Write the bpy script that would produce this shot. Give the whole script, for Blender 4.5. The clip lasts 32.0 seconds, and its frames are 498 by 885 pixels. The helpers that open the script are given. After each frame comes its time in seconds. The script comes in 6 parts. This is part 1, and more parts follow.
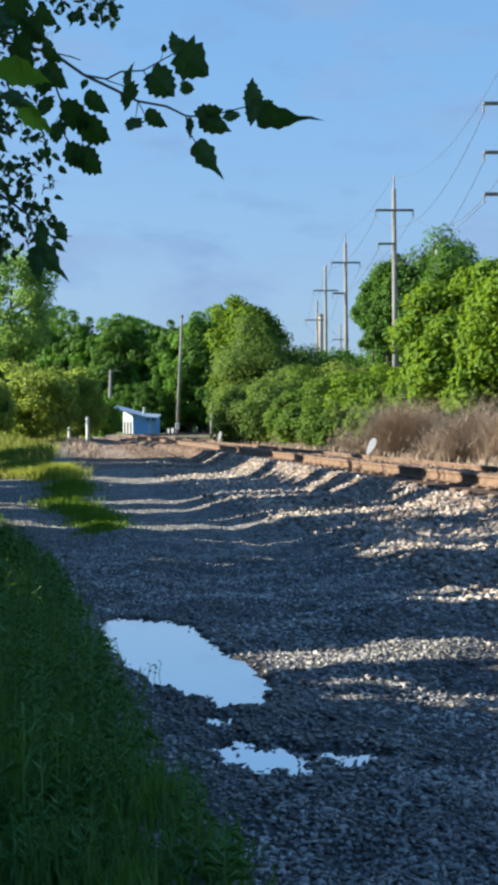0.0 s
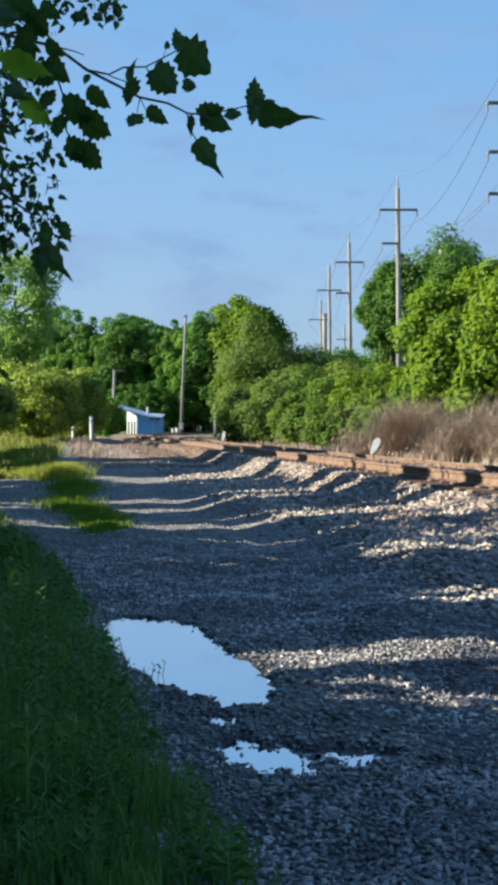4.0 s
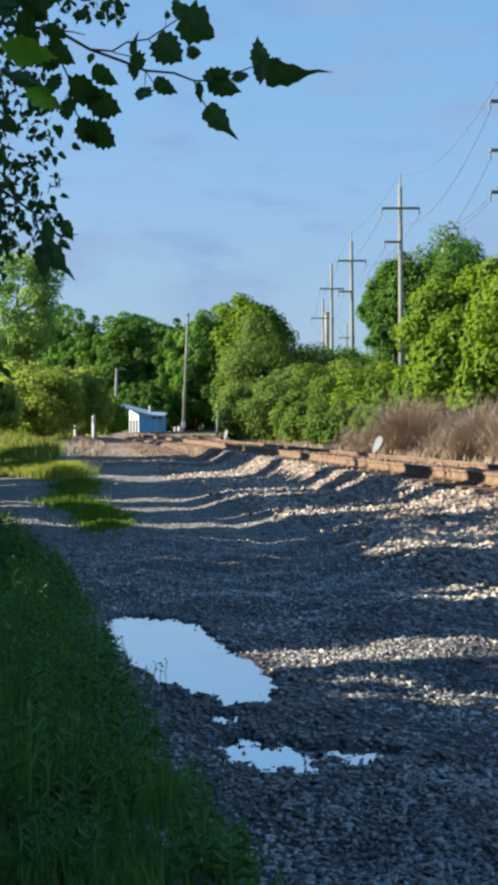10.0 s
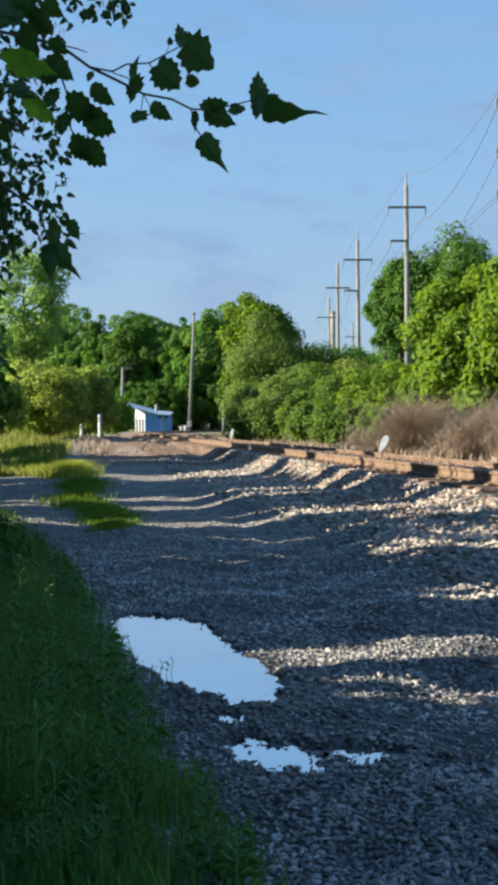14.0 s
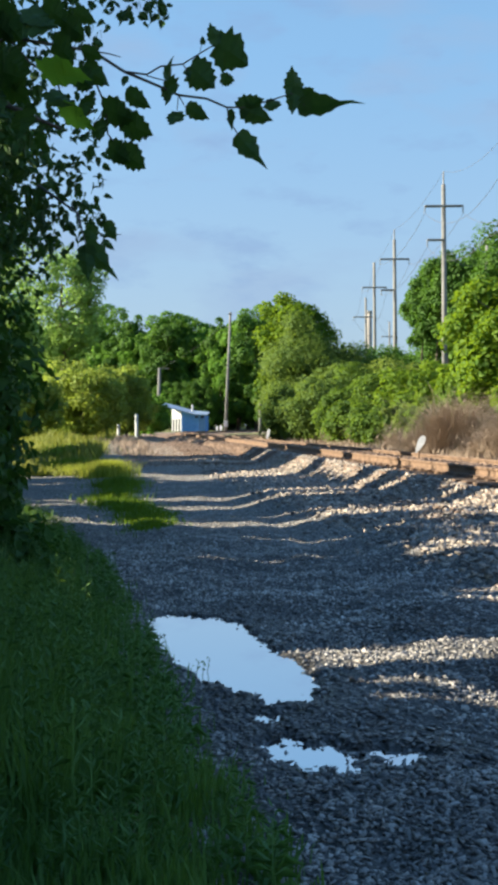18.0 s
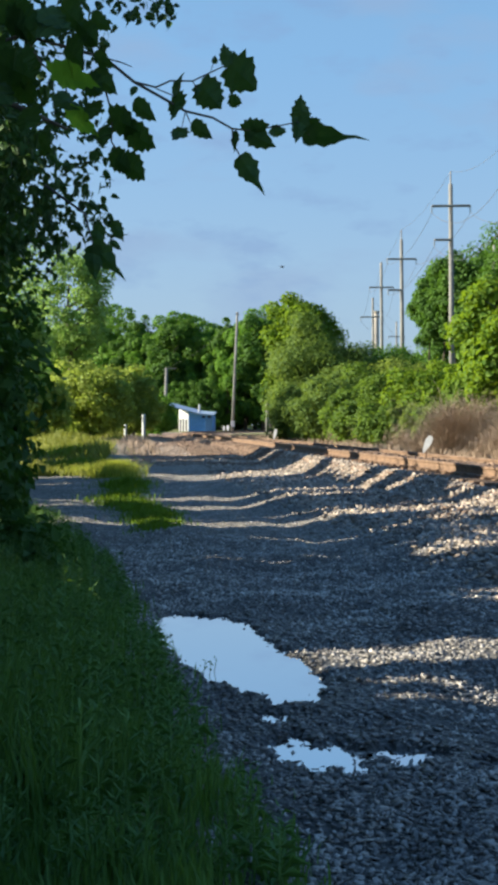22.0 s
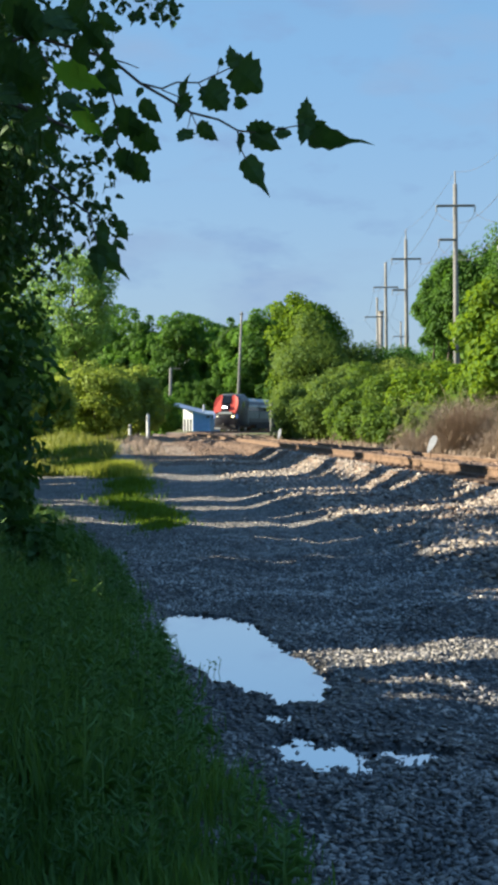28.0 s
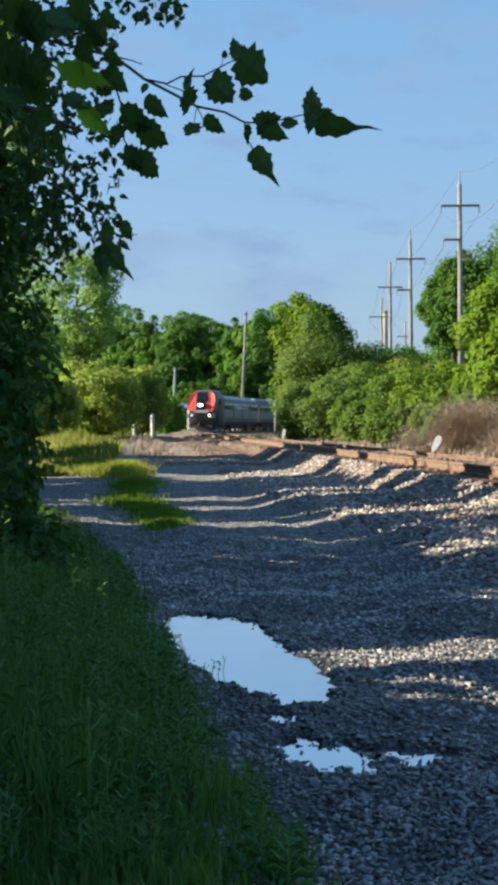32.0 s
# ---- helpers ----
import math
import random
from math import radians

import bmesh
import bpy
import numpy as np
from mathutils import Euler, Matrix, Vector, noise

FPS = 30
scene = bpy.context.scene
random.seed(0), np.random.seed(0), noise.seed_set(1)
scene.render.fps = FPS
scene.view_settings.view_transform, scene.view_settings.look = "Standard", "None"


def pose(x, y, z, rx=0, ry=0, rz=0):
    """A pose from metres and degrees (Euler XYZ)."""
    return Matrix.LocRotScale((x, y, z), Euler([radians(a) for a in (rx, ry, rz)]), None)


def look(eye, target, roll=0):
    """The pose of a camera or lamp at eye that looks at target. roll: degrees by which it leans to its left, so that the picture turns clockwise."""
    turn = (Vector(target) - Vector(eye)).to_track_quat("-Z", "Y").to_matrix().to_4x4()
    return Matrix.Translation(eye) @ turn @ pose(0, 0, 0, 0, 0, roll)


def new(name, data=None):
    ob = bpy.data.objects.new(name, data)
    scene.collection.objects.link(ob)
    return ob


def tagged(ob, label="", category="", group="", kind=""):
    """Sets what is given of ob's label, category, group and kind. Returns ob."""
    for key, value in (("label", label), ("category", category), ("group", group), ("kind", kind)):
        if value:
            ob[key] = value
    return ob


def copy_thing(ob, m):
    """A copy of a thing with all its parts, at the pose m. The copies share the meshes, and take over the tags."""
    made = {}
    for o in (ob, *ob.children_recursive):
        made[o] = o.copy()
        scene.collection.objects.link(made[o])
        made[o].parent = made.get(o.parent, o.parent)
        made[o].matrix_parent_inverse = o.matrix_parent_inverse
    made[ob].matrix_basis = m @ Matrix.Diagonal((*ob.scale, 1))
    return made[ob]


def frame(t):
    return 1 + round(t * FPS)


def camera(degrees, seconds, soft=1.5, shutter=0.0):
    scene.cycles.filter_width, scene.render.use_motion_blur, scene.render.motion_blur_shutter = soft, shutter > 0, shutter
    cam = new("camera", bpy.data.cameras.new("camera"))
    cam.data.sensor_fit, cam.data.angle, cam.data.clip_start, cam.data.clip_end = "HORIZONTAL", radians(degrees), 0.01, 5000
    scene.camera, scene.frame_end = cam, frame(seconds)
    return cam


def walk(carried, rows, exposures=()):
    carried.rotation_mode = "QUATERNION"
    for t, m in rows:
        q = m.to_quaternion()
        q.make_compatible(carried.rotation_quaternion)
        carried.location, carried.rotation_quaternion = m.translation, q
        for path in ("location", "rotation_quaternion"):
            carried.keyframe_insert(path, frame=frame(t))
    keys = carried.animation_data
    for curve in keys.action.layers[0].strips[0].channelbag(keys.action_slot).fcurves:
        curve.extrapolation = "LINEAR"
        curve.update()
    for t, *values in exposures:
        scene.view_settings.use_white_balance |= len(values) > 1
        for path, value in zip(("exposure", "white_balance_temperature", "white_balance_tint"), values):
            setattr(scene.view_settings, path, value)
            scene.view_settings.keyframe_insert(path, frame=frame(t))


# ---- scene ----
# The camera: hand-held at one spot, turning slightly
cam = camera(24.0, 32.0, soft=4.2)
PATH = [(0, 0.000, -0.720), (0.5, 0.000, -0.761), (1, 0.041, -0.679), (1.5, 0.041, -0.720), (2, 0.041, -0.720), (2.5, 0.086, -0.720), (3, 0.086,
        -0.720), (3.5, 0.148, -0.720), (5.5, 0.213, -0.806), (6, 0.211, -0.806), (6.5, 0.213, -0.804), (7, 0.254, -0.804), (7.5, 0.297, -0.804), (8,
        0.338, -0.720), (8.5, 0.213, -0.804), (9, 0.213, -0.804), (9.5, 0.254, -0.804), (10, 0.295, -0.804), (10.5, 0.298, -0.804), (11, 0.338,
        -0.804), (11.5, 0.381, -0.847), (12, 0.381, -0.847), (12.5, 0.381, -0.847), (13, 0.422, -0.847), (13.5, 0.549, -0.847), (14, 0.591, -0.847),
        (14.5, 0.635, -0.806), (16.5, 0.718, -0.804), (17, 1.058, -0.847), (17.5, 1.817, -0.847), (18, 2.366, -0.847), (18.5, 2.538, -0.804), (19,
        2.579, -0.847), (19.5, 2.579, -0.847), (20, 2.620, -0.847), (20.5, 2.663, -0.847), (21, 2.643, -0.888), (21.5, 2.620, -0.888), (22, 2.706,
        -0.847), (22.5, 2.665, -0.888), (23, 2.706, -0.847), (23.5, 2.706, -0.804), (24, 2.790, -0.804), (24.5, 2.790, -0.804), (25, 2.792, -0.803),
        (25.5, 2.833, -0.804), (27.5, 2.919, -0.847), (28, 2.919, -0.847), (28.5, 2.919, -0.847), (29, 2.960, -0.847), (29.5, 3.001, -0.847), (30,
        3.001, -0.847), (30.5, 3.044, -0.888), (31, 3.065, -0.847), (31.5, 3.003, -0.847), (32, 3.128, -0.847)]
walk(cam, [(t, pose(0, 0, 1.5, 90 + pitch, 0, yaw)) for t, yaw, pitch in PATH], exposures=[(0, 1.5, 5660, 4), (8, 1.5, 5820, 4), (13, 1.52, 5950, 4), (16.5, 1.54, 6040, 4), (18, 1.66, 6150, 4),
                 (19.5, 1.53, 6070, 4), (25, 1.52, 6050, 4), (32, 1.52, 6030, 4)])

# Low evening sun from the side, clear sky with thin streaks of cloud
SUN_EL, SUN_AZ = 24.0, -90.0
world = bpy.data.worlds.new("sky")
scene.world = world
world.use_nodes = True
wn, wl = world.node_tree.nodes, world.node_tree.links
wn.clear()
sky = wn.new("ShaderNodeTexSky")
sky.sky_type, sky.sun_disc = "NISHITA", False
sky.sun_elevation, sky.sun_rotation = radians(SUN_EL), radians(SUN_AZ)
sky.air_density, sky.dust_density, sky.ozone_density = 1.0, 1.2, 2.0
wcoord = wn.new("ShaderNodeTexCoord")
wmap = wn.new("ShaderNodeMapping")
wmap.inputs["Scale"].default_value = (3.6, 3.6, 10.0)
wnoise = wn.new("ShaderNodeTexNoise")
wnoise.inputs["Scale"].default_value, wnoise.inputs["Detail"].default_value = 2.1, 6.0
wramp = wn.new("ShaderNodeValToRGB")
wramp.color_ramp.elements[0].position, wramp.color_ramp.elements[1].position = 0.49, 0.66
wramp.color_ramp.elements[0].color, wramp.color_ramp.elements[1].color = (0, 0, 0, 1), (0.55, 0.55, 0.55, 1)
wsep, whaze = wn.new("ShaderNodeSeparateXYZ"), wn.new("ShaderNodeMapRange")
whaze.inputs["From Min"].default_value, whaze.inputs["From Max"].default_value = 0.0, 0.34
whaze.inputs["To Min"].default_value, whaze.inputs["To Max"].default_value = 0.8, 0.6
wmix, wstreak, wveil = wn.new("ShaderNodeMixRGB"), wn.new("ShaderNodeMixRGB"), wn.new("ShaderNodeMixRGB")
wveil.inputs["Color1"].default_value, wveil.inputs["Color2"].default_value = (2.72, 3.4, 4.36, 1), (1.97, 3.5, 5.5, 1)
wstreak.inputs["Color2"].default_value = (2.2, 2.85, 4.1, 1)
whigh = wn.new("ShaderNodeMapRange")
whigh.inputs["From Min"].default_value, whigh.inputs["From Max"].default_value = 0.05, 0.30
wmap2, wnoise2, wramp2, wpatch = wn.new("ShaderNodeMapping"), wn.new("ShaderNodeTexNoise"), wn.new("ShaderNodeValToRGB"), wn.new("ShaderNodeMixRGB")
wmap2.inputs["Location"].default_value, wmap2.inputs["Scale"].default_value = (0.4, 0.0, 0.7), (9.0, 9.0, 22.0)
wnoise2.inputs["Scale"].default_value, wnoise2.inputs["Detail"].default_value, wnoise2.inputs["Roughness"].default_value = 1.6, 5.0, 0.55
wramp2.color_ramp.elements[0].position, wramp2.color_ramp.elements[1].position = 0.54, 0.72
wramp2.color_ramp.elements[0].color, wramp2.color_ramp.elements[1].color = (0, 0, 0, 1), (0.5, 0.5, 0.5, 1)
wpatch.inputs["Color2"].default_value = (1.75, 2.45, 3.95, 1)
wzenith, wdeep = wn.new("ShaderNodeMapRange"), wn.new("ShaderNodeMixRGB")  # the open sky overhead is a deeper blue
wzenith.inputs["From Min"].default_value, wzenith.inputs["From Max"].default_value = 0.32, 0.75
wdeep.inputs["Color2"].default_value = (0.85, 1.85, 3.8, 1)
wback = wn.new("ShaderNodeBackground")
wback.inputs["Strength"].default_value = 0.055
wout = wn.new("ShaderNodeOutputWorld")
for a, b in ((wcoord.outputs["Generated"], wmap.inputs["Vector"]), (wmap.outputs["Vector"], wnoise.inputs["Vector"]), (wnoise.outputs["Fac"], wramp.inputs["Fac"]),
             (wcoord.outputs["Generated"], wsep.inputs["Vector"]), (wsep.outputs["Z"], whaze.inputs["Value"]), (wsep.outputs["Z"], whigh.inputs["Value"]),
             (whigh.outputs["Result"], wveil.inputs["Fac"]), (wveil.outputs["Color"], wmix.inputs["Color2"]), (whaze.outputs["Result"], wmix.inputs["Fac"]),
             (sky.outputs["Color"], wmix.inputs["Color1"]), (wmix.outputs["Color"], wstreak.inputs["Color1"]), (wramp.outputs["Color"], wstreak.inputs["Fac"]),
             (wcoord.outputs["Generated"], wmap2.inputs["Vector"]), (wmap2.outputs["Vector"], wnoise2.inputs["Vector"]), (wnoise2.outputs["Fac"], wramp2.inputs["Fac"]),
             (wramp2.outputs["Color"], wpatch.inputs["Fac"]), (wstreak.outputs["Color"], wpatch.inputs["Color1"]),
             (wsep.outputs["Z"], wzenith.inputs["Value"]), (wzenith.outputs["Result"], wdeep.inputs["Fac"]), (wpatch.outputs["Color"], wdeep.inputs["Color1"]),
             (wdeep.outputs["Color"], wback.inputs["Color"]), (wback.outputs["Background"], wout.inputs["Surface"])):
    wl.new(a, b)
sun = new("sun", bpy.data.lights.new("sun", "SUN"))
sun.data.energy, sun.data.angle, sun.data.color = 5.0, radians(0.55), (1.0, 0.86, 0.66)
sun_dir = Vector((math.sin(radians(SUN_AZ)) * math.cos(radians(SUN_EL)), math.cos(radians(SUN_AZ)) * math.cos(radians(SUN_EL)), math.sin(radians(SUN_EL))))
sun.matrix_world = look(sun_dir * 400, (0, 0, 0))


# ---- materials ----
def nodes_of(name):
    m = bpy.data.materials.new(name)
    m.use_nodes = True
    return m, m.node_tree.nodes, m.node_tree.links, m.node_tree.nodes["Principled BSDF"]


def surface(name, c1, c2, scale=3.0, rough=0.8, metal=0.0, bump=0.3, fine=30.0, object_random=0.0, island=0.0, ior=1.45, skew=1.0, patch=0.0):
    """Two-scale mottled colour between c1 and c2, with fine relief."""
    m, n, l, p = nodes_of(name)
    coord = n.new("ShaderNodeTexCoord")
    big, small = n.new("ShaderNodeTexNoise"), n.new("ShaderNodeTexNoise")
    big.inputs["Scale"].default_value, small.inputs["Scale"].default_value = scale, fine
    big.inputs["Detail"].default_value, small.inputs["Detail"].default_value = 4, 5
    l.new(coord.outputs["Object"], big.inputs["Vector"])
    l.new(coord.outputs["Object"], small.inputs["Vector"])
    add = n.new("ShaderNodeMath")
    add.operation = "ADD"
    l.new(big.outputs["Fac"], add.inputs[0])
    l.new(small.outputs["Fac"], add.inputs[1])
    last = add.outputs[0]
    for amount, socket in ((object_random, "o"), (island, "i")):
        if amount:
            src = n.new("ShaderNodeObjectInfo" if socket == "o" else "ShaderNodeNewGeometry")
            mul = n.new("ShaderNodeMath")
            mul.operation = "MULTIPLY_ADD"
            mul.inputs[1].default_value = amount
            l.new(src.outputs["Random" if socket == "o" else "Random Per Island"], mul.inputs[0])
            l.new(last, mul.inputs[2])
            last = mul.outputs[0]
    rng_node = n.new("ShaderNodeMapRange")
    rng_node.inputs["From Min"].default_value = 0.72
    rng_node.inputs["From Max"].default_value = 1.28 + object_random + island
    l.new(last, rng_node.inputs["Value"])
    mix = n.new("ShaderNodeMixRGB")
    mix.inputs["Color1"].default_value, mix.inputs["Color2"].default_value = (*c1, 1), (*c2, 1)
    power = n.new("ShaderNodeMath")
    power.operation = "POWER"
    power.inputs[1].default_value = skew
    l.new(rng_node.outputs["Result"], power.inputs[0])
    fac = power.outputs[0]
    if patch:
        wide, spread_node, times = n.new("ShaderNodeTexNoise"), n.new("ShaderNodeMapRange"), n.new("ShaderNodeMath")
        wide.inputs["Scale"].default_value, wide.inputs["Detail"].default_value = 0.9, 4
        l.new(coord.outputs["Object"], wide.inputs["Vector"])
        spread_node.inputs["From Min"].default_value, spread_node.inputs["From Max"].default_value = 0.36, 0.64
        spread_node.inputs["To Min"].default_value, spread_node.inputs["To Max"].default_value = 1 - patch, 1 + patch * 0.6
        l.new(wide.outputs["Fac"], spread_node.inputs["Value"])
        times.operation = "MULTIPLY"
        l.new(fac, times.inputs[0])
        l.new(spread_node.outputs["Result"], times.inputs[1])
        fac = times.outputs[0]
    l.new(fac, mix.inputs["Fac"])
    l.new(mix.outputs["Color"], p.inputs["Base Color"])
    p.inputs["Roughness"].default_value, p.inputs["Metallic"].default_value, p.inputs["IOR"].default_value = rough, metal, ior
    if bump:
        b = n.new("ShaderNodeBump")
        b.inputs["Strength"].default_value, b.inputs["Distance"].default_value = bump, 0.02
        l.new(small.outputs["Fac"], b.inputs["Height"])
        l.new(b.outputs["Normal"], p.inputs["Normal"])
    return m


def foliage(name, c1, c2, glow=(0.25, 0.4, 0.03), through_light=0.3, rough=0.65, clump=0.6):
    """Leaves: colour varies leaf by leaf and clump by clump, thin enough to let light through."""
    m, n, l, p = nodes_of(name)
    geo, coord, noise_node = n.new("ShaderNodeNewGeometry"), n.new("ShaderNodeTexCoord"), n.new("ShaderNodeTexNoise")
    noise_node.inputs["Scale"].default_value = clump
    l.new(coord.outputs["Object"], noise_node.inputs["Vector"])
    add = n.new("ShaderNodeMath")
    add.operation = "MULTIPLY_ADD"
    add.inputs[1].default_value = 0.6
    l.new(geo.outputs["Random Per Island"], add.inputs[0])
    l.new(noise_node.outputs["Fac"], add.inputs[2])
    ramp = n.new("ShaderNodeMapRange")
    ramp.inputs["From Min"].default_value, ramp.inputs["From Max"].default_value = 0.35, 1.25
    l.new(add.outputs[0], ramp.inputs["Value"])
    mix = n.new("ShaderNodeMixRGB")
    mix.inputs["Color1"].default_value, mix.inputs["Color2"].default_value = (*c1, 1), (*c2, 1)
    l.new(ramp.outputs["Result"], mix.inputs["Fac"])
    l.new(mix.outputs["Color"], p.inputs["Base Color"])
    p.inputs["Roughness"].default_value, p.inputs["Specular IOR Level"].default_value = rough, 0.22
    t = n.new("ShaderNodeBsdfTranslucent")
    t.inputs["Color"].default_value = (*glow, 1)
    both = n.new("ShaderNodeMixShader")
    both.inputs["Fac"].default_value = through_light
    l.new(p.outputs["BSDF"], both.inputs[1])
    l.new(t.outputs["BSDF"], both.inputs[2])
    l.new(both.outputs["Shader"], n["Material Output"].inputs["Surface"])
    return m


def lamp_glow(name, colour, strength):
    m, n, l, p = nodes_of(name)
    p.inputs["Base Color"].default_value = (*colour, 1)
    p.inputs["Emission Color"].default_value = (*colour, 1)
    p.inputs["Emission Strength"].default_value = strength
    return m


def plain(name, colour, rough=0.5, metal=0.0, ior=1.45):
    m, n, l, p = nodes_of(name)
    p.inputs["Base Color"].default_value = (*colour, 1)
    p.inputs["Roughness"].default_value, p.inputs["Metallic"].default_value, p.inputs["IOR"].default_value = rough, metal, ior
    return m


M_STONE = surface("crushed_stone", (0.024, 0.027, 0.034), (0.62, 0.565, 0.51), 9, 0.40, bump=0.5, fine=60, island=1.0, skew=1.18, patch=0.6)
M_STONE_ONE = surface("crushed_stone_single", (0.028, 0.030, 0.036), (0.62, 0.565, 0.51), 9, 0.42, bump=0.5, fine=60, object_random=1.0, skew=1.25)
M_BALLAST = surface("ballast_stone", (0.06, 0.058, 0.06), (0.74, 0.605, 0.48), 5, 0.55, bump=0.5, fine=60, island=1.0, skew=1.2, patch=0.3)
M_FINE = surface("dusty_gravel", (0.06, 0.06, 0.063), (0.66, 0.615, 0.56), 5, 0.5, bump=0.5, fine=60, island=0.5, patch=0.3)
M_DRY = surface("dry_crushed_stone", (0.05, 0.052, 0.058), (0.72, 0.665, 0.61), 9, 0.45, bump=0.5, fine=60, island=1.0, skew=0.75, patch=0.4)
M_BED = surface("rusty_ballast_stone", (0.0616, 0.0396, 0.0282), (0.37, 0.246, 0.167), 5, 0.75, bump=0.5, fine=60, island=1.0)
M_APRON = surface("tan_gravel", (0.15, 0.115, 0.09), (0.60, 0.46, 0.36), 5, 0.7, bump=0.5, fine=60, island=0.7, patch=0.3)
M_RUST = surface("rusty_steel", (0.088, 0.053, 0.033), (0.25, 0.158, 0.098), 6, 0.75, bump=0.3, fine=40)
M_TIE = surface("weathered_tie_wood", (0.088, 0.0572, 0.0396), (0.264, 0.176, 0.114), 4, 0.9, bump=0.6, fine=30, object_random=0.6)
M_POLE = surface("weathered_pole_wood", (0.13, 0.128, 0.122), (0.25, 0.245, 0.23), 0.8, 0.9, bump=0.4, fine=12)
M_BARK = surface("bark", (0.06, 0.05, 0.04), (0.16, 0.13, 0.10), 3, 0.95, bump=0.9, fine=18)
M_WHITE = surface("white_paint", (0.476, 0.476, 0.461), (0.63, 0.63, 0.614), 6, 0.6, bump=0.1, fine=40)
M_LEAF_NEAR = foliage("broad_leaf", (0.025, 0.051, 0.018), (0.075, 0.14, 0.036), (0.15, 0.29, 0.027), 0.15, clump=5.0)
M_HEDGE = foliage("hedge_leaf", (0.03, 0.07, 0.02), (0.075, 0.148, 0.034), (0.138, 0.276, 0.0276), 0.2, rough=0.75)
M_WEED = foliage("weed_leaf", (0.056, 0.128, 0.046), (0.175, 0.30, 0.09), (0.3, 0.5, 0.06), 0.22, clump=2.0)
M_TREE = foliage("tree_leaf", (0.0406, 0.0984, 0.00697), (0.146, 0.232, 0.0146), (0.244, 0.36, 0.0174), 0.35, clump=0.5)
M_BUSH = foliage("bush_leaf", (0.034, 0.078, 0.0095), (0.114, 0.186, 0.0233), (0.186, 0.289, 0.0258), 0.35, clump=0.5)
M_WOODS = foliage("woods_leaf", (0.04, 0.115, 0.014), (0.15, 0.285, 0.03), (0.20, 0.38, 0.03), 0.28, clump=0.22)
# shade on the tall trees and the lower woods is put into this colour
M_SHADE_GREEN = foliage("shade_green_leaf", (0.032, 0.082, 0.013), (0.092, 0.185, 0.026), (0.15, 0.30, 0.024), 0.25, clump=0.4)
# sun on single branch leaves, put into the colour
M_SUNLIT_LEAF = foliage("sunlit_leaf", (0.16, 0.30, 0.02), (0.26, 0.42, 0.04), (0.4, 0.6, 0.04), 0.45, clump=5.0)
M_OLIVE = foliage("olive_leaf", (0.0778, 0.117, 0.0234), (0.171, 0.234, 0.0466), (0.264, 0.342, 0.0466), 0.4, clump=0.5)
# part of the middle bushes' shade is put into this colour
M_HALF_SHADE = foliage("half_shade_olive_leaf", (0.046, 0.094, 0.018), (0.14, 0.212, 0.04), (0.22, 0.31, 0.04), 0.33, clump=0.5)
M_PALE = foliage("pale_leaf", (0.14, 0.205, 0.038), (0.32, 0.378, 0.08), (0.45, 0.54, 0.072), 0.35)
M_GREY_LEAF = foliage("grey_green_leaf", (0.101, 0.187, 0.0432), (0.259, 0.384, 0.11), (0.365, 0.538, 0.106), 0.35)
M_GRASS = foliage("verge_grass", (0.058, 0.125, 0.036), (0.155, 0.27, 0.06), (0.32, 0.52, 0.06), 0.25, clump=2.0)
M_DRY_GRASS = foliage("yellow_grass", (0.13, 0.162, 0.0244), (0.275, 0.275, 0.0487), (0.325, 0.341, 0.0487), 0.25, clump=1.0)
M_TUFT = foliage("sunlit_tuft", (0.26, 0.30, 0.03), (0.46, 0.44, 0.07), (0.45, 0.5, 0.06), 0.3, clump=1.5)
M_TWIG = surface("dry_brush", (0.24, 0.178, 0.128), (0.47, 0.365, 0.275), 1.5, 0.95, bump=0, fine=8, island=0.6)
M_WATER = plain("puddle_water", (0.70, 0.735, 0.775), 0.012, 1.0, 1.33)


# ---- building blocks ----
def mesh_object(name, verts, faces, material, smooth=False):
    me = bpy.data.meshes.new(name)
    me.from_pydata([tuple(v) for v in verts], [], [tuple(f) for f in faces])
    me.materials.append(material)
    if smooth:
        me.polygons.foreach_set("use_smooth", [True] * len(me.polygons))
    me.update()
    return new(name, me)


def quick_mesh(name, verts, faces, material, smooth=False):
    """A large mesh from arrays: verts (n, 3), faces (m, k)."""
    me = bpy.data.meshes.new(name)
    verts, faces = np.asarray(verts, dtype=np.float32), np.asarray(faces, dtype=np.int32)
    k = faces.shape[1]
    me.vertices.add(len(verts))
    me.vertices.foreach_set("co", verts.ravel())
    me.loops.add(faces.size)
    me.loops.foreach_set("vertex_index", faces.ravel())
    me.polygons.add(len(faces))
    me.polygons.foreach_set("loop_start", np.arange(0, faces.size, k, dtype=np.int32))
    if smooth:
        me.polygons.foreach_set("use_smooth", np.ones(len(faces), dtype=bool))
    me.materials.append(material)
    me.update(calc_edges=True)
    me.validate()
    return new(name, me)


def under(ob, parent, label=""):
    ob.parent = parent
    if label:
        ob["label"] = label
    return ob


def part(name, bm, material, parent, label="", smooth=False):
    me = bpy.data.meshes.new(name)
    bm.to_mesh(me)
    bm.free()
    me.materials.append(material)
    if smooth:
        me.polygons.foreach_set("use_smooth", [True] * len(me.polygons))
    return under(new(name, me), parent, label) if parent else new(name, me)


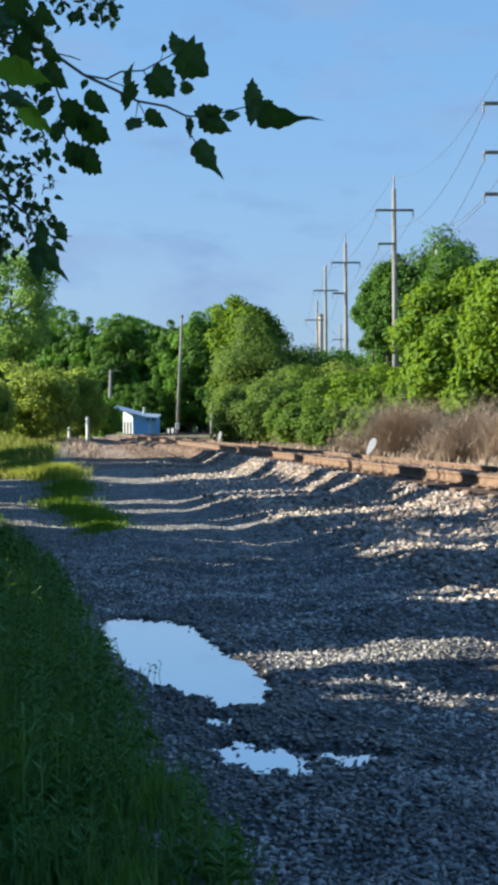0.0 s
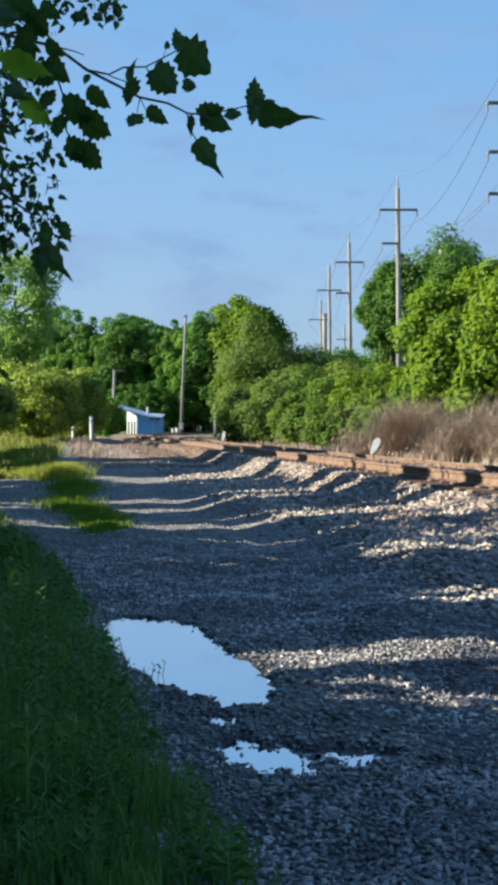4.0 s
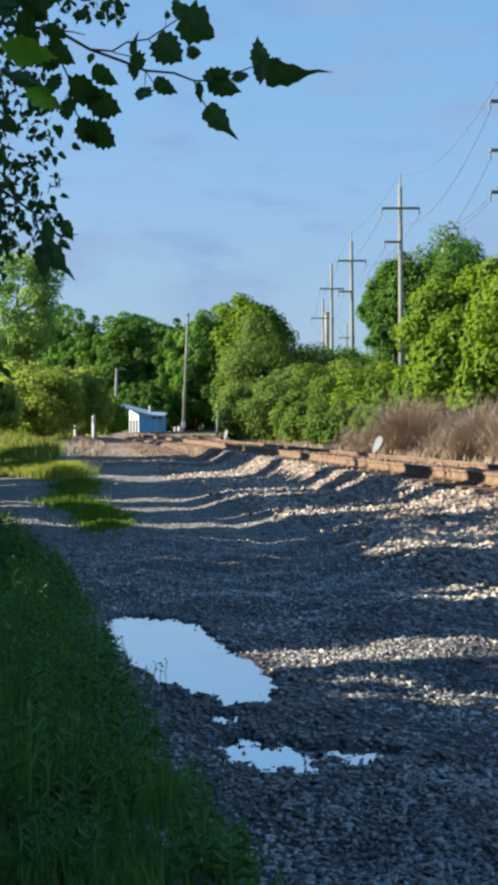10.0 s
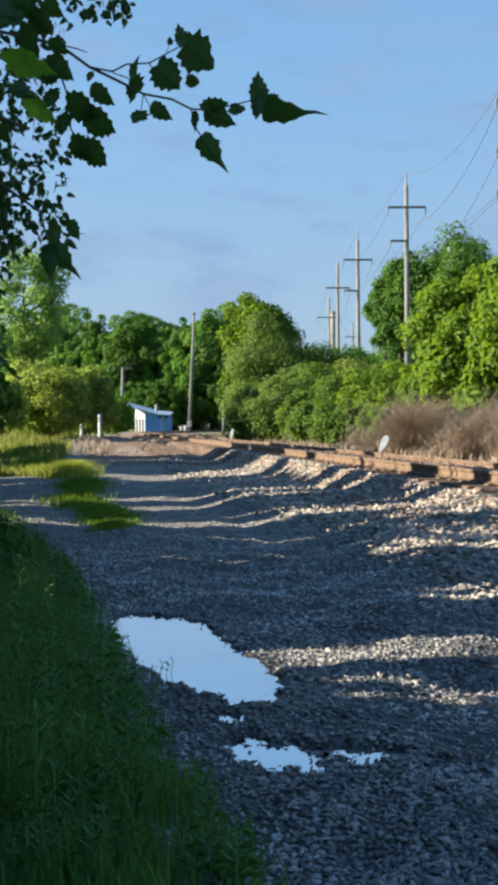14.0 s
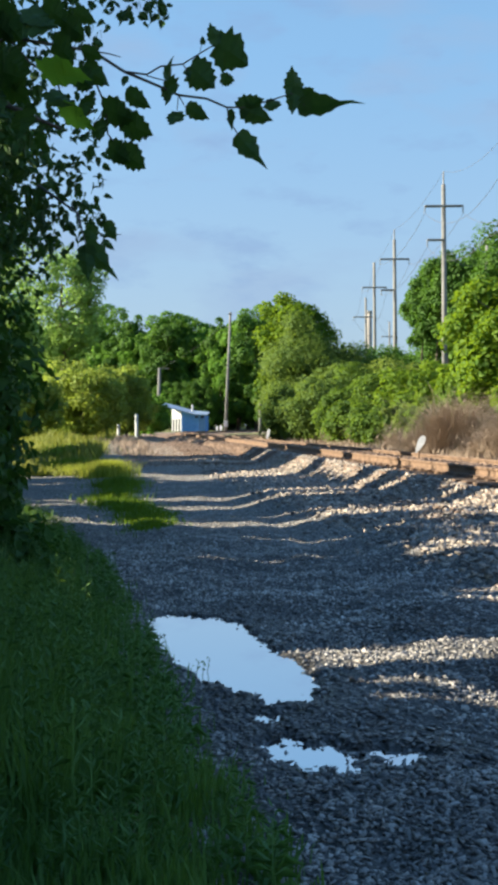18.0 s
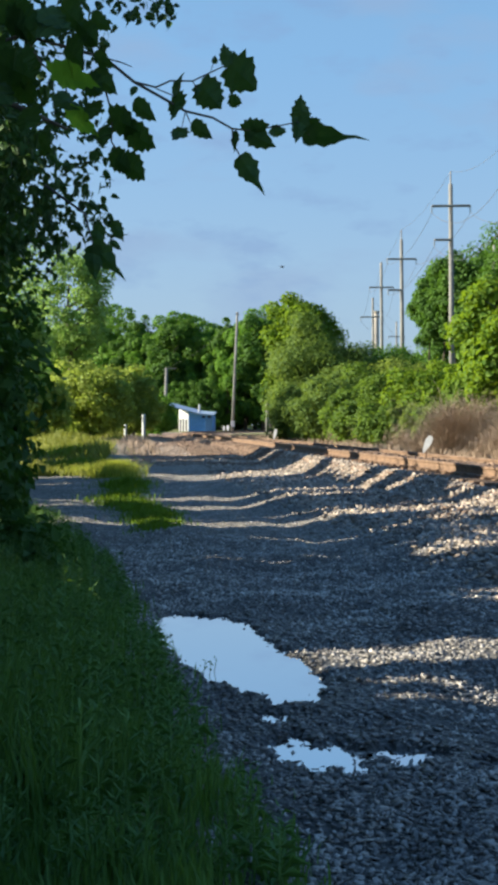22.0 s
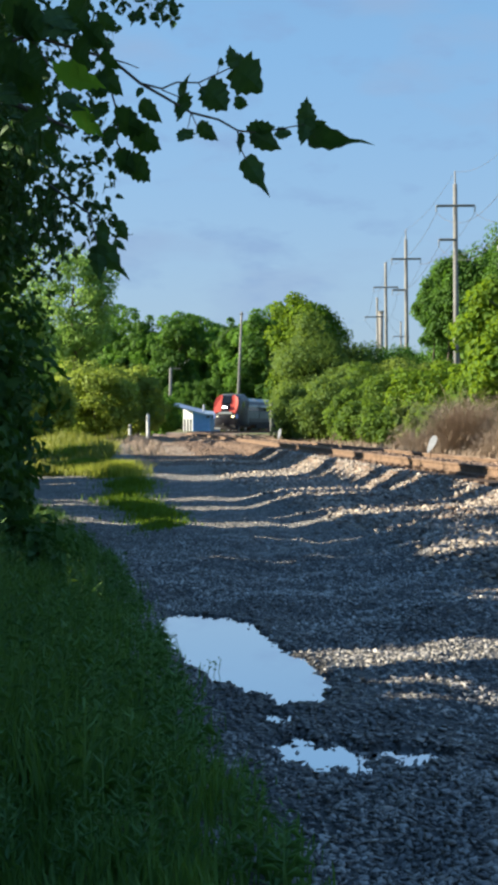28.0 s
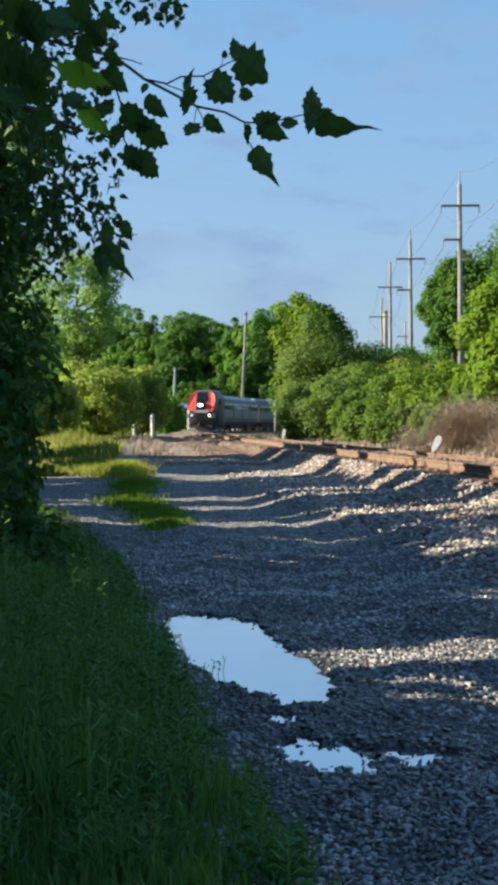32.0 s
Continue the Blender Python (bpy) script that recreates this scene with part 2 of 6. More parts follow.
def box_into(bm, centre, size, turn=None, bevel=0.0):
    m = Matrix.Translation(centre) @ (turn or Matrix()) @ Matrix.Diagonal((*size, 1))
    made = bmesh.ops.create_cube(bm, size=1.0, matrix=m)["verts"]
    if bevel:
        edges = list({e for v in made for e in v.link_edges})
        bmesh.ops.bevel(bm, geom=edges, offset=bevel, segments=1, affect="EDGES", profile=0.5)
    return bm


def boxed(centre, size, turn=None, bevel=0.0):
    return box_into(bmesh.new(), centre, size, turn, bevel)


def cylinder_into(bm, a, b, r1, r2=None, sides=12):
    a, b = Vector(a), Vector(b)
    turn = (b - a).to_track_quat("Z", "Y").to_matrix().to_4x4()
    bmesh.ops.create_cone(bm, cap_ends=True, segments=sides, radius1=r1, radius2=r1 if r2 is None else r2, depth=(b - a).length,
                          matrix=Matrix.Translation((a + b) / 2) @ turn)
    return bm


def tube_arrays(points, radii, sides=6, offset=0):
    """Verts and quads of a tapered tube along points."""
    pts, verts, faces = [Vector(p) for p in points], [], []
    for i, p in enumerate(pts):
        d = (pts[min(i + 1, len(pts) - 1)] - pts[max(i - 1, 0)]).normalized()
        x = d.cross(Vector((0.31, 0.2, 0.93)) if abs(d.z) < 0.95 else Vector((1, 0.1, 0))).normalized()
        y = d.cross(x)
        for k in range(sides):
            a = 2 * math.pi * k / sides
            verts.append(p + (x * math.cos(a) + y * math.sin(a)) * radii[i])
    for i in range(len(pts) - 1):
        for k in range(sides):
            j = (k + 1) % sides
            faces.append((offset + i * sides + k, offset + i * sides + j, offset + (i + 1) * sides + j, offset + (i + 1) * sides + k))
    return verts, faces


def tubes(name, lines, material, sides=6):
    verts, faces = [], []
    for points, radii in lines:
        v, f = tube_arrays(points, radii, sides, len(verts))
        verts += v
        faces += f
    return mesh_object(name, verts, faces, material, smooth=True)


def unit(a):
    return a / np.maximum(np.linalg.norm(a, axis=1, keepdims=True), 1e-9)


def leaf_arrays(rng, centres, normals, length, width=0.62, fold=0.22):
    """One folded, pointed leaf (two quads sharing the midrib) at each centre."""
    n = len(centres)
    normals = unit(normals)
    tangent = unit(np.cross(normals, rng.normal(size=(n, 3))))
    side = np.cross(normals, tangent)
    size = (length * rng.uniform(0.65, 1.3, size=(n, 1)))
    base, tip = centres - tangent * size * 0.5, centres + tangent * size * 0.5 - normals * size * 0.12
    lift = normals * size * fold
    left, right = centres - side * size * width * 0.5 + lift, centres + side * size * width * 0.5 + lift
    verts = np.stack([base, right, tip, left], axis=1).reshape(-1, 3)
    faces = np.arange(4 * n).reshape(n, 4)
    return verts, np.concatenate([faces[:, [0, 1, 2]], faces[:, [0, 2, 3]]])


def puff_leaves(rng, centres, radii, per, leaf, up=0.5, squash=0.8):
    """Leaves over a set of rounded clumps."""
    n = len(centres)
    counts = np.maximum(6, (per * (radii / radii.mean()) ** 2)).astype(int)
    which = np.repeat(np.arange(n), counts)
    d = unit(rng.normal(size=(len(which), 3)))
    r = radii[which][:, None] * (0.35 + 0.95 * rng.uniform(0, 1, size=(len(which), 1)) ** 0.75)
    pos = centres[which] + d * r * np.array([1, 1, squash])
    normals = d * 1.15 + np.array([0, 0, up]) + rng.normal(size=d.shape) * 0.38
    return leaf_arrays(rng, pos, normals, leaf)


def billow_leaves(rng, centres, radii, per, leaf, squash=0.85):
    """Leaves over the upper skins of rounded clumps, so that each clump reads with its own lit and dark side."""
    counts = np.maximum(8, per * (radii / radii.mean()) ** 2).astype(int)
    which = np.repeat(np.arange(len(centres)), counts)
    d = unit(rng.normal(size=(len(which), 3)) + np.array([0, 0, 0.35]))
    bumpy = 1 + 0.14 * np.sin(d[:, 0:1] * 7 + which[:, None]) * np.sin(d[:, 1:2] * 6 + d[:, 2:3] * 5)
    r = radii[which][:, None] * rng.uniform(0.78, 1.06, (len(which), 1)) * bumpy
    return leaf_arrays(rng, centres[which] + d * r * np.array([1, 1, squash]), d * 1.5 + np.array([0, 0, 0.3]) + rng.normal(size=d.shape) * 0.4, leaf)


def crown_puffs(rng, centre, size, n, lumps=0.24, low=-1.0):
    """Clump centres spread over an uneven ellipsoid."""
    d = unit(rng.normal(size=(n * 2, 3)))
    d = d[d[:, 2] > low][:n]
    warp = 1 + 0.22 * np.sin(d[:, 0:1] * 3.1 + rng.uniform(0, 6)) * np.cos(d[:, 1:2] * 2.7 + rng.uniform(0, 6)) + rng.normal(size=(len(d), 1)) * 0.07
    pos = np.array(centre) + d * rng.uniform(0.35, 1.0, size=(len(d), 1)) ** 0.5 * warp * np.array(size)
    return pos, rng.uniform(0.65, 1.35, size=len(d)) * lumps * float(np.mean(size))


def tree(name, base, height, spread, label, material, seed, crown_low=0.25, n=90, per=110, leaf=0.22, lumps=0.24, category="tree", lean=0.0, trunk=None, group="", billow=False):
    """A tapered trunk with limbs, and a crown of many clumps of leaves."""
    rng = np.random.default_rng(seed)
    top = height * 0.8
    root = new(name)
    root.location = base
    r0 = trunk or height * 0.018
    line = [(lean * height * (k / 5) ** 2 + rng.normal() * 0.012 * height * (k > 0), rng.normal() * 0.012 * height * (k > 0), top * k / 5) for k in range(6)]
    lines = [(line, [r0 * (1.25 - k * 0.2) for k in range(6)])]
    for k in range(7):
        h = rng.uniform(crown_low + 0.03, 0.7) * height
        a = rng.uniform(0, 2 * math.pi)
        reach = spread * rng.uniform(0.5, 0.85)
        s = Vector((lean * height * (h / top) ** 2, 0, h))
        lines.append(([s, s + Vector((math.cos(a) * reach * 0.5, math.sin(a) * reach * 0.5, reach * 0.35)),
                       s + Vector((math.cos(a) * reach, math.sin(a) * reach, reach * 0.6))], [r0 * 0.45, r0 * 0.3, r0 * 0.1]))
    under(tubes("trunk", lines, M_BARK, 7), root)
    mid = (crown_low + 1) / 2 * height
    pos, rad = crown_puffs(rng, (lean * height * 0.5, 0, mid), (spread, spread, (1 - crown_low) / 2 * height), n, lumps)
    v, f = billow_leaves(rng, pos, rad, per, leaf) if billow else puff_leaves(rng, pos, rad, per, leaf)
    under(quick_mesh("crown", v, f, material), root)
    return tagged(root, label, category, group)


def blade_arrays(rng, roots, height, width, lean=0.35):
    """Grass blades: two bent segments that end in a point."""
    n = len(roots)
    a = rng.uniform(0, 2 * math.pi, n)
    side = np.stack([np.cos(a), np.sin(a), np.zeros(n)], axis=1) * (width * rng.uniform(0.7, 1.3, n))[:, None]
    b = a + math.pi / 2 + rng.normal(size=n) * 0.4
    bend = np.stack([np.cos(b), np.sin(b), np.zeros(n)], axis=1) * (height * lean * rng.uniform(0.2, 1.3, n))[:, None]
    up = np.zeros((n, 3))
    up[:, 2] = height
    mid, tip = roots + bend * 0.3 + up * 0.55, roots + bend + up * rng.uniform(0.85, 1.0, (n, 1))
    verts = np.stack([roots - side, roots + side, mid + side * 0.8, mid - side * 0.8, tip], axis=1).reshape(-1, 3)
    k = np.arange(n)[:, None] * 5
    return verts, np.concatenate([k + [0, 1, 2], k + [0, 2, 3], k + [3, 2, 4]])


def joined(pieces):
    verts, faces, count = [], [], 0
    for v, f in pieces:
        verts.append(v)
        faces.append(f + count)
        count += len(v)
    return np.concatenate(verts), np.concatenate(faces)


# ---- the railway line, the lie of the land ----
LINE = [(9.3, -10), (7.4, 0), (5.7, 10), (4.05, 19.1), (2.4, 28.6), (-0.15, 45.1), (-4.6, 72), (-9.0, 98), (-10.9, 112), (-11.7, 125), (-10.1, 138.5),
        (-7.7, 149), (-5.6, 157), (0.5, 176), (10, 202), (24, 236), (42, 272), (64, 308)]


def spline(points, step=0.5):
    p = [Vector((*q, 0)) for q in points]
    p = [2 * p[0] - p[1]] + p + [2 * p[-1] - p[-2]]
    out = []
    for a, b, c, d in zip(p, p[1:], p[2:], p[3:]):
        k = max(2, int((c - b).length / step))
        for i in range(k):
            t = i / k
            out.append(0.5 * (2 * b + (c - a) * t + (2 * a - 5 * b + 4 * c - d) * t * t + (3 * b - a - 3 * c + d) * t ** 3))
    out.append(p[-2])
    pts = np.array([(v.x, v.y) for v in out])
    for _ in range(40):
        pts[1:-1] = (pts[:-2] + 2 * pts[1:-1] + pts[2:]) / 4
    return pts


TRACK = spline(LINE)
TRACK_S = np.concatenate([[0], np.cumsum(np.linalg.norm(np.diff(TRACK, axis=0), axis=1))])
RAIL_TOP = 0.80


def on_track(s, off=0.0):
    """Place on the line at arc length s, off metres to its right (looking away along it), and its heading."""
    x, y = np.interp(s, TRACK_S, TRACK[:, 0]), np.interp(s, TRACK_S, TRACK[:, 1])
    x2, y2 = np.interp(s + 0.5, TRACK_S, TRACK[:, 0]), np.interp(s + 0.5, TRACK_S, TRACK[:, 1])
    x1, y1 = np.interp(s - 0.5, TRACK_S, TRACK[:, 0]), np.interp(s - 0.5, TRACK_S, TRACK[:, 1])
    h = math.atan2(x2 - x1, y2 - y1)
    return x + off * math.cos(h), y - off * math.sin(h), h


def beside(x, y):
    """Signed distance from the line: negative on the camera's side."""
    x, y = np.asarray(x, float).ravel(), np.asarray(y, float).ravel()
    coarse = TRACK[::2]
    best, side = np.full(x.shape, 1e9), np.zeros(x.shape)
    seg = np.diff(coarse, axis=0)
    for (ax, ay), (dx, dy) in zip(coarse[:-1], seg):
        ll = dx * dx + dy * dy
        t = np.clip(((x - ax) * dx + (y - ay) * dy) / ll, 0, 1)
        ex, ey = x - ax - t * dx, y - ay - t * dy
        d = ex * ex + ey * ey
        hit = d < best
        best = np.where(hit, d, best)
        side = np.where(hit, np.where(ex * dy - ey * dx > 0, 1.0, -1.0), side)
    return np.sqrt(best) * side


def smooth01(a, b, x):
    t = np.clip((x - a) / (b - a), 0, 1)
    return t * t * (3 - 2 * t)


PUDDLES = [[(-1.16, 9.13), (-0.98, 9.35), (-0.63, 9.19), (-0.45, 8.95), (-0.22, 8.04), (0.01, 7.46), (0.16, 6.82), (0.09, 6.59), (0.08, 6.41), (-0.05, 6.32), (-0.17, 6.36), (-0.31, 6.64),
            (-0.58, 7.0), (-0.77, 7.46), (-0.94, 8.04)],
           [(-0.14, 5.58), (-0.08, 5.65), (0.16, 5.5), (0.25, 5.46), (0.3, 5.34), (0.27, 5.14), (0.19, 5.07), (-0.03, 5.21), (-0.11, 5.35)],
           [(0.32, 5.40), (0.45, 5.50), (0.62, 5.41), (0.57, 5.25), (0.40, 5.24)], [(-0.23, 6.08), (-0.17, 6.15), (-0.09, 6.08), (-0.11, 5.98), (-0.19, 5.98)]]
WATER_Z = -0.022


def inside_depth(poly, x, y):
    """Distance to a polygon's edge, positive inside."""
    best, odd = np.full(x.shape, 1e9), np.zeros(x.shape, bool)
    for (ax, ay), (bx, by) in zip(poly, poly[1:] + poly[:1]):
        dx, dy = bx - ax, by - ay
        t = np.clip(((x - ax) * dx + (y - ay) * dy) / (dx * dx + dy * dy), 0, 1)
        best = np.minimum(best, np.hypot(x - ax - t * dx, y - ay - t * dy))
        cross = ((ay > y) != (by > y)) & (x < dx * (y - ay) / (dy if dy else 1e-9) + ax)
        odd ^= cross
    return np.where(odd, best, -best)


def ripples(x, y):
    """Uneven ground: ruts and humps of a few centimetres."""
    return (0.030 * np.sin(x * 1.7 + 0.6 * y + 1) * np.sin(y * 0.9 - 0.4 * x) + 0.022 * np.sin(x * 3.7 - y * 1.3) * np.cos(y * 2.3 + x)
            + 0.010 * np.sin(x * 9.1 + y * 2.0) * np.sin(y * 8.3 - x * 3.0))


def ground_z(x, y, s=None):
    x, y = np.asarray(x, float), np.asarray(y, float)
    shape = x.shape
    x, y = x.ravel(), y.ravel()
    s = beside(x, y) if s is None else s
    widen = 0.7 * smooth01(45, 80, y)
    base = 0.6 * smooth01(26, 66, y)
    left = np.interp(s + widen, [-6.2, -5.4, -4.8, -4.2, -3.7, -3.2, -2.5, -2.0, -1.62, -1.42, -1.25], [0.0, -0.07, -0.04, 0.09, 0.18, 0.235, 0.25, 0.29, 0.43, 0.525, 0.53])
    far_left = np.interp(s + widen, [-6.2, -5.4, -4.8, -4.2, -3.7, -3.2, -2.5, -2.0, -1.62, -1.42, -1.25], [0.0, -0.02, 0.0, 0.05, 0.09, 0.12, 0.14, 0.20, 0.42, 0.585, 0.60])
    left = left + (far_left - left) * smooth01(19, 27, y)
    left = left * smooth01(6, 15, y) + np.interp(s, [-4.9, -3.1, -1.8, -1.42, -1.22], [0.0, 0.09, 0.42, 0.56, 0.6]) * (1 - smooth01(6, 15, y))
    left = left + 0.075 * np.exp(-((x - 0.95) / 0.55) ** 2) * smooth01(5.8, 6.8, y) * smooth01(11.0, 8.5, y)
    z = np.where(s < 0, np.maximum(left, base * np.clip((-s - widen - 1.5) / 1.0, 0, 1) + left * np.clip((2.5 + s + widen) / 1.0, 0, 1)), 0.58)
    z = z + 0.14 * smooth01(0.70, 0.55, np.abs(s))
    bumps = ripples(x, y) * np.where(np.abs(s) < 1.9, 0.35, 1.0) * np.clip(2.0 - y / 26, 0.3, 2.0)
    bumps = bumps + 0.05 * np.sin(y * 0.55 + x * 0.5) * np.clip((-s - 2.2) / 2, 0, 1) * smooth01(10, 16, y) * (y < 80)
    wet = np.zeros_like(x)
    near = (np.abs(x) < 3) & (y > 3) & (y < 11)
    if near.any():
        xs, ys = x[near] + 0.03 * np.sin(y[near] * 23), y[near] + 0.06 * np.sin(x[near] * 31)
        dip = np.max([inside_depth(p, xs, ys) for p in PUDDLES], axis=0)
        flat = smooth01(-0.9, -0.1, dip)
        bumps[near] = bumps[near] * (1 - flat) + flat * 0.3 * np.clip(ripples(xs, ys), -0.03, 0.05)
        wet[near] = -0.075 * np.where(ys < 6.2, smooth01(-0.09, 0.05, dip), smooth01(-0.07, 0.11, dip)) * np.where(ys < 6.2, 0.78 + 0.24 * np.sin(xs * 57 + ys * 21) * np.sin(ys * 43 - xs * 17), 1.0)
    z = z + bumps + wet
    z = z + 0.55 * smooth01(6, 40, -s - 8) * smooth01(10, 50, y)
    return z.reshape(shape)


def grown(start, end, first, rate):
    out = [start]
    while out[-1] < end:
        out.append(out[-1] + max(first, (out[-1] - start) * rate))
    return out


gy = sorted(set([-400, -250, -150, -90, -50, -30, -18, -10, -5] + list(np.arange(-2, 10, 0.06)) + [10 + v for v in grown(0, 3600, 0.06, 0.022)]))
gx = sorted(set([-v - 4 for v in grown(0, 2500, 0.15, 0.06)] + list(np.arange(-4, 4.5, 0.05)) + list(np.arange(4.5, 9, 0.12)) + [9 + v for v in grown(0, 2500, 0.25, 0.06)]))
GX, GY = np.meshgrid(np.array(gx), np.array(gy))
GS = beside(GX, GY)
GZ = ground_z(GX, GY, GS)
rows_n, cols_n = GX.shape
idx = np.arange(rows_n * cols_n).reshape(rows_n, cols_n)
ground_faces = np.stack([idx[:-1, :-1], idx[:-1, 1:], idx[1:, 1:], idx[1:, :-1]], axis=-1).reshape(-1, 4)


def verge_edge(y):
    """Where the grass verge meets the gravel."""
    return 0.95 - 0.235 * y - 0.022 * np.maximum(0, np.asarray(y) - 11) ** 1.6 - 0.07 * np.exp(-((np.asarray(y) - 5.7) / 1.0) ** 2)


def ground_material():
    """Dark trodden gravel, pale ballast along the line, soil and turf further off, by a mask laid on the mesh."""
    m, n, l, p = nodes_of("ground_gravel_and_turf")
    coord = n.new("ShaderNodeTexCoord")
    big, small, grit = n.new("ShaderNodeTexNoise"), n.new("ShaderNodeTexNoise"), n.new("ShaderNodeTexVoronoi")
    big.inputs["Scale"].default_value, small.inputs["Scale"].default_value, grit.inputs["Scale"].default_value = 1.2, 25, 28
    big.inputs["Detail"].default_value = small.inputs["Detail"].default_value = 5
    for t in (big, small, grit):
        l.new(coord.outputs["Object"], t.inputs["Vector"])

    def blend(fac, c1, c2):
        node = n.new("ShaderNodeMixRGB")
        for socket, value in (("Fac", fac), ("Color1", c1), ("Color2", c2)):
            if isinstance(value, tuple):
                node.inputs[socket].default_value = (*value, 1)
            else:
                l.new(value, node.inputs[socket])
        return node.outputs["Color"]

    def mask(name):
        node = n.new("ShaderNodeAttribute")
        node.attribute_name = name
        return node.outputs["Fac"]

    stone = blend(grit.outputs["Color"], (0.02, 0.020, 0.022), (0.23, 0.215, 0.20))
    dirt = blend(small.outputs["Fac"], (0.014, 0.014, 0.015), (0.085, 0.08, 0.075))
    road = blend(big.outputs["Fac"], dirt, stone)
    dusty = blend(grit.outputs["Color"], (0.05, 0.046, 0.042), (0.32, 0.285, 0.245))
    road = blend(mask("dust"), road, dusty)
    bed = blend(grit.outputs["Color"], (0.11, 0.065, 0.042), (0.36, 0.235, 0.16))
    pale = blend(grit.outputs["Color"], (0.10, 0.08, 0.064), (0.52, 0.42, 0.33))
    turf = blend(small.outputs["Fac"], (0.06, 0.09, 0.02), (0.24, 0.24, 0.06))
    mud = blend(small.outputs["Fac"], (0.012, 0.012, 0.012), (0.055, 0.05, 0.045))
    colour = blend(mask("turf"), blend(mask("damp"), blend(mask("bed"), blend(mask("ballast"), road, pale), bed), mud), turf)
    l.new(colour, p.inputs["Base Color"])
    gloss = n.new("ShaderNodeMapRange")
    gloss.inputs["To Min"].default_value, gloss.inputs["To Max"].default_value = 0.9, 0.45
    l.new(mask("damp"), gloss.inputs["Value"])
    l.new(gloss.outputs["Result"], p.inputs["Roughness"])
    b = n.new("ShaderNodeBump")
    b.inputs["Strength"].default_value, b.inputs["Distance"].default_value = 0.9, 0.03
    l.new(grit.outputs["Distance"], b.inputs["Height"])
    l.new(b.outputs["Normal"], p.inputs["Normal"])
    return m


ground = quick_mesh("ground", np.stack([GX.ravel(), GY.ravel(), GZ.ravel()], axis=1), ground_faces, ground_material(), smooth=True)
tagged(ground, "dark gravel track and pale rail ballast beside rough turf", "ground", kind="structure")
xs, ys = GX.ravel(), GY.ravel()
turf = np.maximum(smooth01(0.1, -0.4, xs - verge_edge(ys)) * (ys < 40), np.maximum(smooth01(-6.6, -8.2, GS) * smooth01(30, 42, ys) + smooth01(-9, -12, GS) * (ys < 36), smooth01(3.0, 5.0, GS)))
turf = np.clip(turf, 0, 1)
ballast = np.clip(smooth01(-4.2, -2.6, GS) * smooth01(4.5, 3.0, GS) + smooth01(30, 50, ys) * smooth01(-8, -5, GS) * smooth01(4.5, 3, GS), 0, 1)
damp = np.zeros_like(xs)
close = (np.abs(xs) < 4) & (ys > 3) & (ys < 13)
damp[close] = smooth01(-0.75, -0.1, np.max([inside_depth(p, xs[close], ys[close]) for p in PUDDLES], axis=0) + 0.2 * np.sin(xs[close] * 4 + ys[close] * 2.2))
for key, values in (("turf", turf), ("ballast", ballast), ("damp", damp), ("dust", smooth01(12.0, 16.5, ys + 0.8 * np.sin(xs * 1.9)) * smooth01(70, 50, ys)), ("bed", smooth01(0.4, -0.4, np.abs(GS) - 1.7 - 2.0 * smooth01(36, 60, ys)))):
    ground.data.attributes.new(key, "FLOAT", "POINT").data.foreach_set("value", values.astype(np.float32))

# Puddle water, one sheet to each hollow
for i, poly in enumerate(PUDDLES):
    cx, cy = np.mean([p[0] for p in poly]), np.mean([p[1] for p in poly])
    grow = 1.2 if i == 0 else 1.22
    ring = [(cx + (x - cx) * grow, cy + (y - cy) * grow, WATER_Z) for x, y in poly]
    pool = mesh_object("puddle", ring, [tuple(range(len(ring)))], M_WATER)
    if pool.data.polygons[0].normal.z < 0:
        pool.data.flip_normals()
    tagged(pool, ("large still" if i == 0 else "small shallow") + " rain puddle mirroring the sky on the gravel", "puddle", "puddles on the gravel track", kind="structure")


# ---- rails and ties ----
def rail_profile():
    return [(-0.069, 0.0), (-0.069, 0.012), (-0.010, 0.032), (-0.010, 0.125), (-0.036, 0.138), (-0.036, 0.172), (-0.028, 0.18),
            (0.028, 0.18), (0.036, 0.172), (0.036, 0.138), (0.010, 0.125), (0.010, 0.032), (0.069, 0.012), (0.069, 0.0)]


def rail(name, off):
    prof, verts, faces = rail_profile(), [], []
    stations = np.arange(2.0, TRACK_S[-1] - 1, 1.5)
    for s in stations:
        x, y, h = on_track(s, off)
        for u, w in prof:
            verts.append((x + u * math.cos(h), y - u * math.sin(h), RAIL_TOP - 0.18 + w))
    k = len(prof)
    for i in range(len(stations) - 1):
        for j in range(k):
            a, b = i * k + j, i * k + (j + 1) % k
            faces.append((a, b, b + k, a + k))
    return mesh_object(name, verts, faces, M_RUST)


railway = new("railway_track")
tagged(railway, "rusty railway track on weathered wooden ties in pale ballast", "track", kind="structure")
for off in (-0.755, 0.755):
    under(rail("rail", off), railway)
tie_mesh = bpy.data.meshes.new("tie")
bm = boxed((0, 0, 0), (2.6, 0.23, 0.18), bevel=0.012)
bm.to_mesh(tie_mesh)
bm.free()
tie_mesh.materials.append(M_TIE)
plate_mesh = bpy.data.meshes.new("tie_plate")
bm = boxed((0, 0, 0), (0.34, 0.19, 0.022), bevel=0.004)
for u in (-0.11, 0.11):
    for w in (-0.06, 0.06):
        box_into(bm, (u, w, 0.022), (0.022, 0.022, 0.03))
bm.to_mesh(plate_mesh)
bm.free()
plate_mesh.materials.append(M_RUST)
rng = np.random.default_rng(5)
